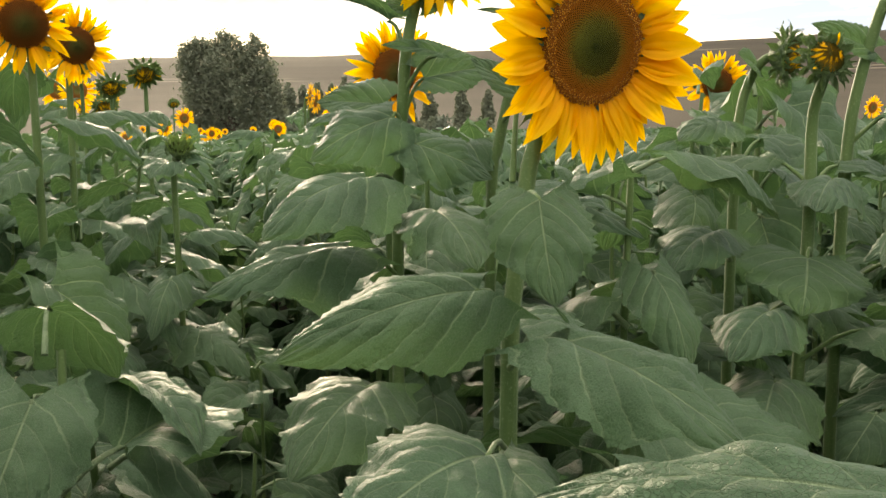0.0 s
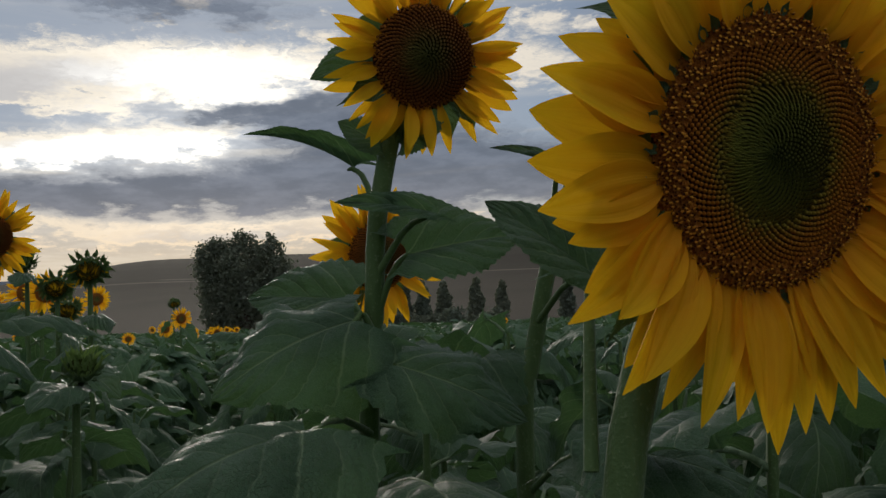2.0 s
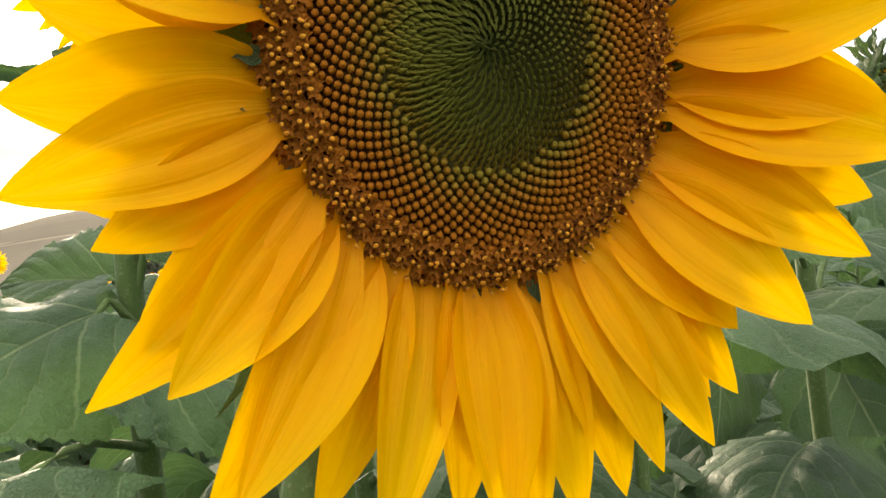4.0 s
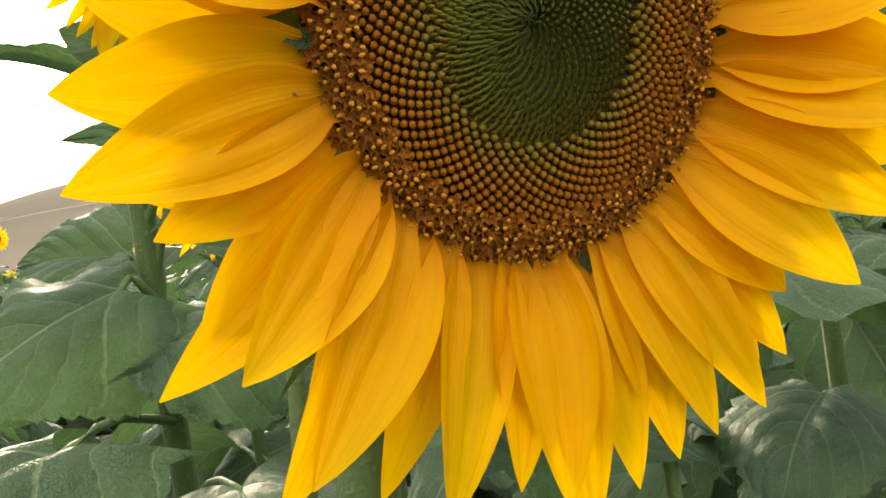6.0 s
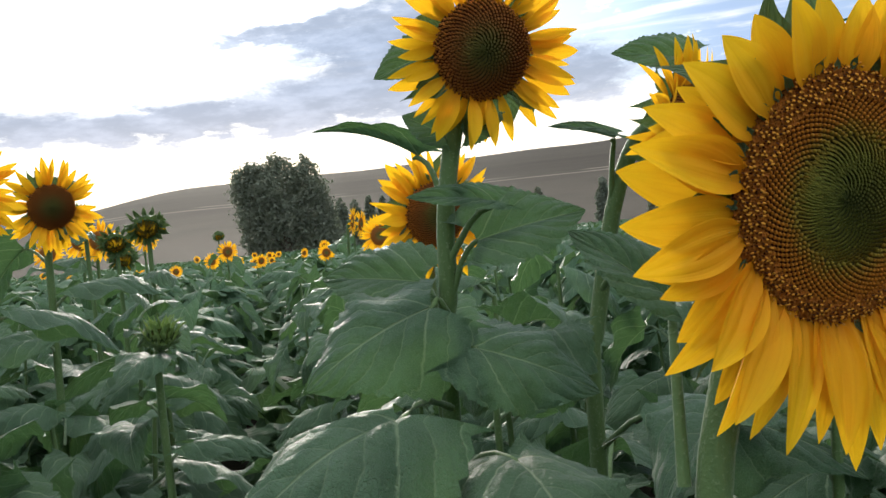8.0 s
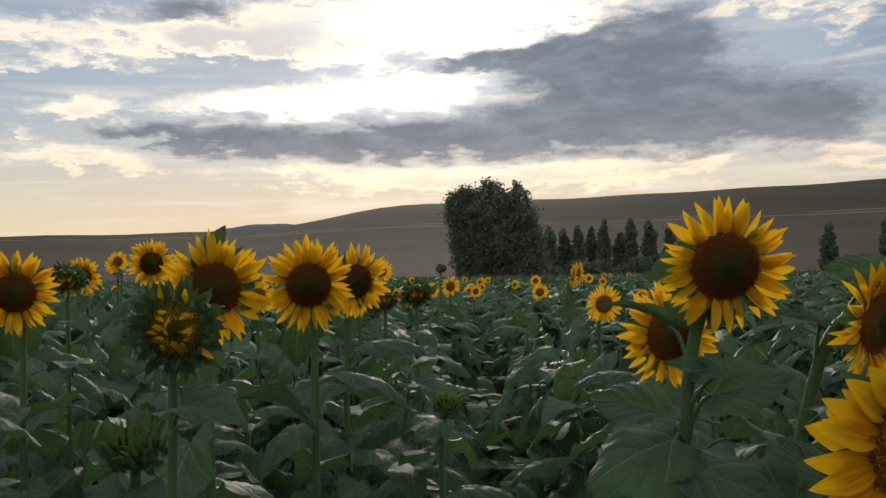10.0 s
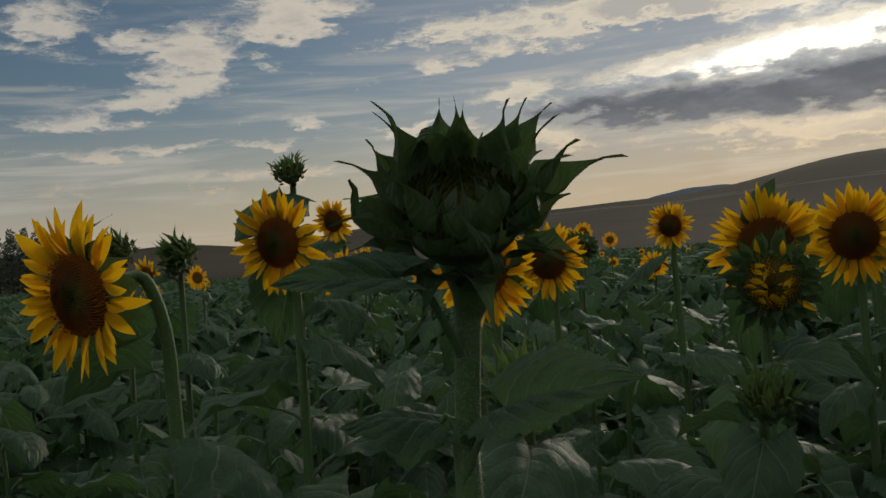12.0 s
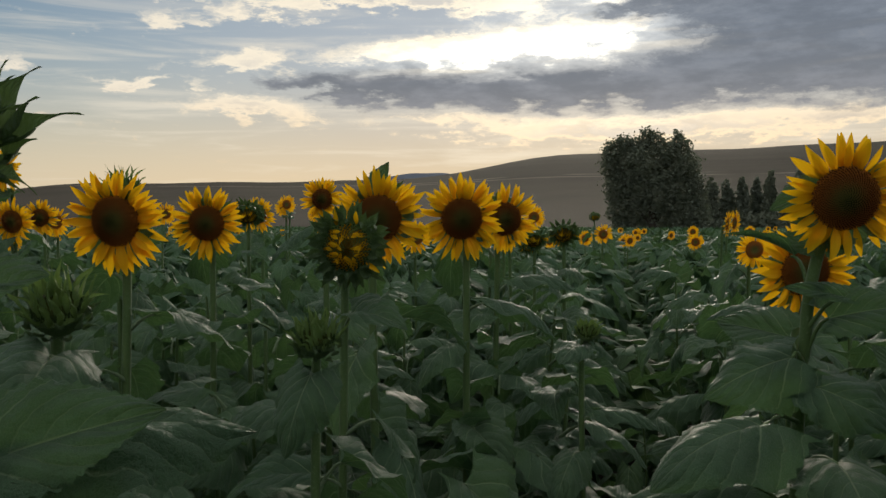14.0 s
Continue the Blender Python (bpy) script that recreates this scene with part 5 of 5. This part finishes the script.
# x, y, z, reach, turn
OPEN_NEAR = [
    (-1.158, 1.495, 1.718, 0.112, 0), (-1.584, 2.256, 1.715, 0.116, 8), (-0.708, 2.196, 1.727, 0.113, 14), (-0.817, 2.732, 1.730, 0.112, 20), (-0.750, 1.855, 1.725, 0.114, 10),
    (-1.089, 0.664, 1.732, 0.112, -5), (-1.407, 1.197, 1.798, 0.105, 0), (0.095, 2.220, 1.615, 0.116, 14),
]
ARCHED = [(-1.089, 0.785, 1.3), (-1.087, 0.78, 1.574), (-1.086, 0.776, 1.665), (-1.086, 0.760, 1.728), (-1.088, 0.738, 1.751)]
near_heads = [head_plant(x, y, z, 300 + i, r, turn, bend=ARCHED if i == 5 else None) for i, (x, y, z, r, turn) in enumerate(OPEN_NEAR)]
behind = near_heads[4]
leaf_on(behind, (behind.location.x, behind.location.y, 1.62), (-0.790, 1.885, 1.775), (-0.722, 1.865, 1.846), 0.06, (0.3, -0.9, 0.2), 0)
OPEN_MID = [
    (-3.089, 2.765, 1.722, 0.105, 0), (-3.872, 3.553, 1.746, 0.105, 10), (-4.613, 4.281, 1.728, 0.105, 5), (-1.27, 2.406, 1.788, 0.068, 0), (-2.367, 5.019, 1.636, 0.105, 0), (-2.570, 7.546, 1.777, 0.105, 20),
    (-2.72, 3.95, 1.76, 0.095, 0), (-0.291, 4.257, 1.606, 0.085, 10), (-3.171, 2.777, 1.950, 0.105, 0), (-4.152, 2.385, 1.767, 0.105, -10), (1.130, 3.392, 1.642, 0.112, -32), (-0.723, 6.169, 1.720, 0.09, 70),
    (-1.983, 5.278, 1.731, 0.105, 15), (-1.749, 4.986, 1.715, 0.105, 10), (-2.649, 6.199, 1.705, 0.105, 0), (-0.883, 7.453, 1.73, 0.105, 60),
]
for i, (x, y, z, r, turn) in enumerate(OPEN_MID):
    head_plant(x, y, z, 340 + i, r, turn, -0.12, "open", 1 if y < 4 else 0, 7)
OPEN_FAR = [
    (-2.276, 8.617, 1.625), (-5.220, 7.590, 1.911), (-5.472, 6.172, 1.804), (-4.634, 18.008, 1.45), (-5.810, 23.183, 1.522), (-6.587, 27.088, 1.525), (-7.255, 26.909, 1.556), (-1.755, 10.357, 1.526),
    (-5.789, 27.271, 1.30), (-6.310, 3.951, 1.745), (-5.553, 5.000, 1.711), (-5.329, 7.696, 1.88), (-6.124, 9.402, 1.827), (-3.096, 5.333, 1.604), (2.900, 8.548, 1.700), (2.369, 7.285, 1.50),
    (3.630, 7.803, 1.649), (-2.734, 15.063, 1.606), (-3.793, 14.812, 1.45), (-3.369, 9.008, 1.774), (-3.244, 13.158, 1.483), (-4.708, 13.801, 1.437),
]
for i, (x, y, z) in enumerate(OPEN_FAR):
    head_plant(x, y, z, 380 + i, 0.10, random.Random(i).uniform(-10, 30), -0.12, "open", 0, 5)
BUDS = [
    (-0.537, 1.401, 1.675, 0.047, "opening"), (-0.781, 3.18, 1.680, 0.040, "opening"), (-1.433, 1.779, 1.800, 0.036, "bud"), (-1.792, 2.708, 1.746, 0.042, "opening"), (-1.001, 3.464, 1.653, 0.038, "opening"),
    (-0.463, 0.758, 1.628, 0.029, "bud"), (-0.467, 1.212, 1.548, 0.030, "bud"), (-0.391, 2.233, 1.455, 0.026, "bud"), (-1.970, 1.305, 1.800, 0.040, "bud"), (-2.234, 1.286, 1.825, 0.040, "bud"),
    (-1.346, 4.302, 1.610, 0.042, "opening"), (-1.193, 3.632, 1.750, 0.040, "bud"), (-2.821, 10.087, 1.80, 0.045, "opening"), (-1.496, 1.302, 1.946, 0.027, "bud"),
]
for i, (x, y, z, r, kind) in enumerate(BUDS):
    head_plant(x, y, z, 420 + i, r, 10, (0.3 if x < -1.9 else 1.5) if kind == "bud" else (-0.1 if y < 1.5 else -0.9), kind, 1 if y < 4 else 0, 7)


def distant_flower(x, y, z, seed):
    p = thing("sunflower", (x, y, 0), "distant sunflower in bloom above the rows", "sunflower", "distant sunflowers")
    part("stem", FAR_STEM, p, Matrix.Diagonal((1, 1, z, 1)))
    turn = Matrix.Rotation(radians(random.Random(seed).uniform(-25, 45)), 3, "Z") @ Vector((0.30, -0.95, -0.12))
    flower_head(p, facing(Vector((0, 0, z)) + 0.03 * turn, turn), seed, 0.045, 0.098, 0)


FAR_STEM = stem_mesh([(0, 0, 0), (0.01, 0.0, 0.5), (0.0, 0.0, 1.0)], 0.010, 0.007, 4, 5)
rng = random.Random(314)
for i in range(64):
    az, d = radians(rng.uniform(-64, 4)), rng.uniform(11, 46)
    distant_flower(d * math.sin(az), d * math.cos(az), rng.uniform(1.40, 1.62), 500 + i)

# ---- the field ----
EYES = [Vector((e[0], e[1], 0)) for _, e, _, _ in PATH]
ROW0, ROW_STEP = 0.01, 0.69
STEMS = [stem_mesh([(0, 0, 0), (0.01, 0.012, 0.5), (-0.012, 0.006, 0.95), (0.004, -0.01, 1.30)], 0.012, 0.005, 8, 7), stem_mesh([(0, 0, 0), (-0.02, 0.0, 0.5), (0.0, 0.016, 0.9), (0.02, 0.01, 1.30)], 0.011, 0.005, 8, 7)]


def field_spots(rng, lo, hi, az_lo, az_hi, step, jit=0.08):
    spots = []
    kmax = int(hi / ROW_STEP) + 2
    for k in range(-kmax, kmax + 1):
        s = -hi
        while s < hi:
            s += step * rng.uniform(0.75, 1.25)
            q = U * s + V * (ROW0 + ROW_STEP * k + rng.gauss(0, jit))
            d = math.hypot(q.x - 0.1, q.y - 0.4)
            if not lo <= d < hi:
                continue
            az = math.degrees(math.atan2(q.x - 0.1, q.y - 0.4))
            if az_lo <= az <= az_hi or az_lo <= az + 360 <= az_hi:
                spots.append((q.x, q.y, d))
    return spots


def near_field():
    rng = random.Random(77)
    for x, y, d in field_spots(rng, 0.0, 4.3, -85, 50, 0.255):
        if any((x - a) ** 2 + (y - b) ** 2 < 0.15 ** 2 for a, b in TAKEN) or any((x - e.x) ** 2 + (y - e.y) ** 2 < 0.30 ** 2 for e in EYES):
            continue
        p = thing("sunflower", (x, y, 0), "young sunflower plant with broad toothed leaves, not in bloom", "sunflower", "sunflowers without heads")
        h = (rng.uniform(1.36, 1.58) if x > 0.42 else rng.uniform(1.18, 1.48)) if d > 1.3 else rng.uniform(1.08, 1.26)
        part("stem", STEMS[rng.randrange(2)], p, Matrix.Diagonal((1, 1, h / 1.30, 1)))
        leafy(p, h, rng, 0.32, 19, 1.0, 0.0)
        p.rotation_euler = (rng.gauss(0, 0.03), rng.gauss(0, 0.03), rng.uniform(0, 6.28))


near_field()


def undergrowth():
    """Low plants that stand between the rows."""
    rng = random.Random(91)
    for x, y, d in field_spots(rng, 0.3, 3.6, -75, 40, 0.42, 0.04):
        x, y = x + V.x * 0.34, y + V.y * 0.34
        if any((x - e.x) ** 2 + (y - e.y) ** 2 < 0.12 ** 2 for e in EYES):
            continue
        p = thing("sunflower", (x, y, 0), "low young sunflower plant between the rows", "sunflower", "sunflowers without heads")
        h = rng.uniform(0.72, 1.02)
        part("stem", STEMS[rng.randrange(2)], p, Matrix.Diagonal((0.7, 0.7, h / 1.30, 1)))
        leafy(p, h, rng, 0.25, 9, 0.95, 0.0)
        p.rotation_euler = (0, 0, rng.uniform(0, 6.28))


undergrowth()


def foliage_rows(name, label, spots, leaf_shapes, per, seed, size, low=0.55, top=(1.15, 1.42)):
    """Leaves of many plants as one sheet of foliage, row upon row."""
    rng = np.random.default_rng(seed)
    all_v, all_f, all_u, n = [], [], [], 0
    shapes = [(np.array([tuple(p) for p in v]), np.array(f), np.array(u)) for v, f, u in leaf_shapes]
    for x, y, d in spots:
        h = rng.uniform(*top)
        for k in range(per):
            v, f, u = shapes[rng.integers(len(shapes))]
            z = low + (h - low) * math.sqrt(rng.uniform())
            a, s = rng.uniform(0, 6.283), size * rng.uniform(0.75, 1.2) * (1.35 - 0.45 * (z - low) / (h - low))
            ca, sa = math.cos(a), math.sin(a)
            tilt = rng.uniform(-0.3, 0.3)
            vy = v[:, 1] * math.cos(tilt) - v[:, 2] * math.sin(tilt)
            vz = v[:, 1] * math.sin(tilt) + v[:, 2] * math.cos(tilt)
            all_v.append(np.stack([x + s * (ca * v[:, 0] - sa * vy), y + s * (sa * v[:, 0] + ca * vy), z + s * vz], 1))
            all_f.append(f + n)
            all_u.append(u)
            n += len(v)
    me = bpy.data.meshes.new(name)
    vs, fs, us = np.concatenate(all_v), np.concatenate(all_f), np.concatenate(all_u)
    me.vertices.add(len(vs))
    me.vertices.foreach_set("co", vs.astype(np.float32).ravel())
    me.loops.add(fs.size)
    me.loops.foreach_set("vertex_index", fs.astype(np.int32).ravel())
    me.polygons.add(len(fs))
    me.polygons.foreach_set("loop_start", np.arange(0, fs.size, 4, dtype=np.int32))
    me.polygons.foreach_set("use_smooth", np.ones(len(fs), dtype=bool))
    layer = me.uv_layers.new(name="UVMap")
    layer.data.foreach_set("uv", us[fs.ravel()].astype(np.float32).ravel())
    me.materials.append(FIELD)
    me.update(calc_edges=True)
    me.validate()
    tagged(new(name, me), label, "foliage", kind="stuff")


def quad_leaf(seed, rows, cols):
    v, f, u = field_leaf(seed, rows, cols, 3)
    keep = rows * cols
    return v[:keep], f[:(rows - 1) * (cols - 1)], u[:keep]


rng = random.Random(5)
foliage_rows("sunflower_foliage", "dense rows of dark green sunflower leaves", field_spots(rng, 4.3, 13, -80, 45, 0.27), [quad_leaf(200 + i, 7, 5) for i in range(6)], 12, 1, 0.235)
foliage_rows("sunflower_foliage", "dense rows of dark green sunflower leaves", field_spots(rng, 0.7, 9, 50, 275, 0.45), [quad_leaf(210 + i, 4, 3) for i in range(4)], 9, 2, 0.30)
foliage_rows("distant_foliage", "far rows of sunflower leaves up to the trees", field_spots(rng, 13, 34, -78, 40, 0.40), [quad_leaf(220 + i, 3, 3) for i in range(5)], 8, 3, 0.33, 0.8)
foliage_rows("distant_foliage", "far rows of sunflower leaves up to the trees", field_spots(rng, 34, 82, -75, 35, 1.1), [quad_leaf(230 + i, 3, 3) for i in range(5)], 5, 4, 0.5, 0.9)
lanes = [(x + V.x * 0.345, y + V.y * 0.345, d) for x, y, d in field_spots(rng, 3.4, 16, -80, 45, 0.36, 0.07)]
foliage_rows("low_foliage", "low shaded sunflower leaves between the rows", lanes, [quad_leaf(240 + i, 5, 3) for i in range(4)], 7, 6, 0.24, 0.25, (0.7, 1.0))
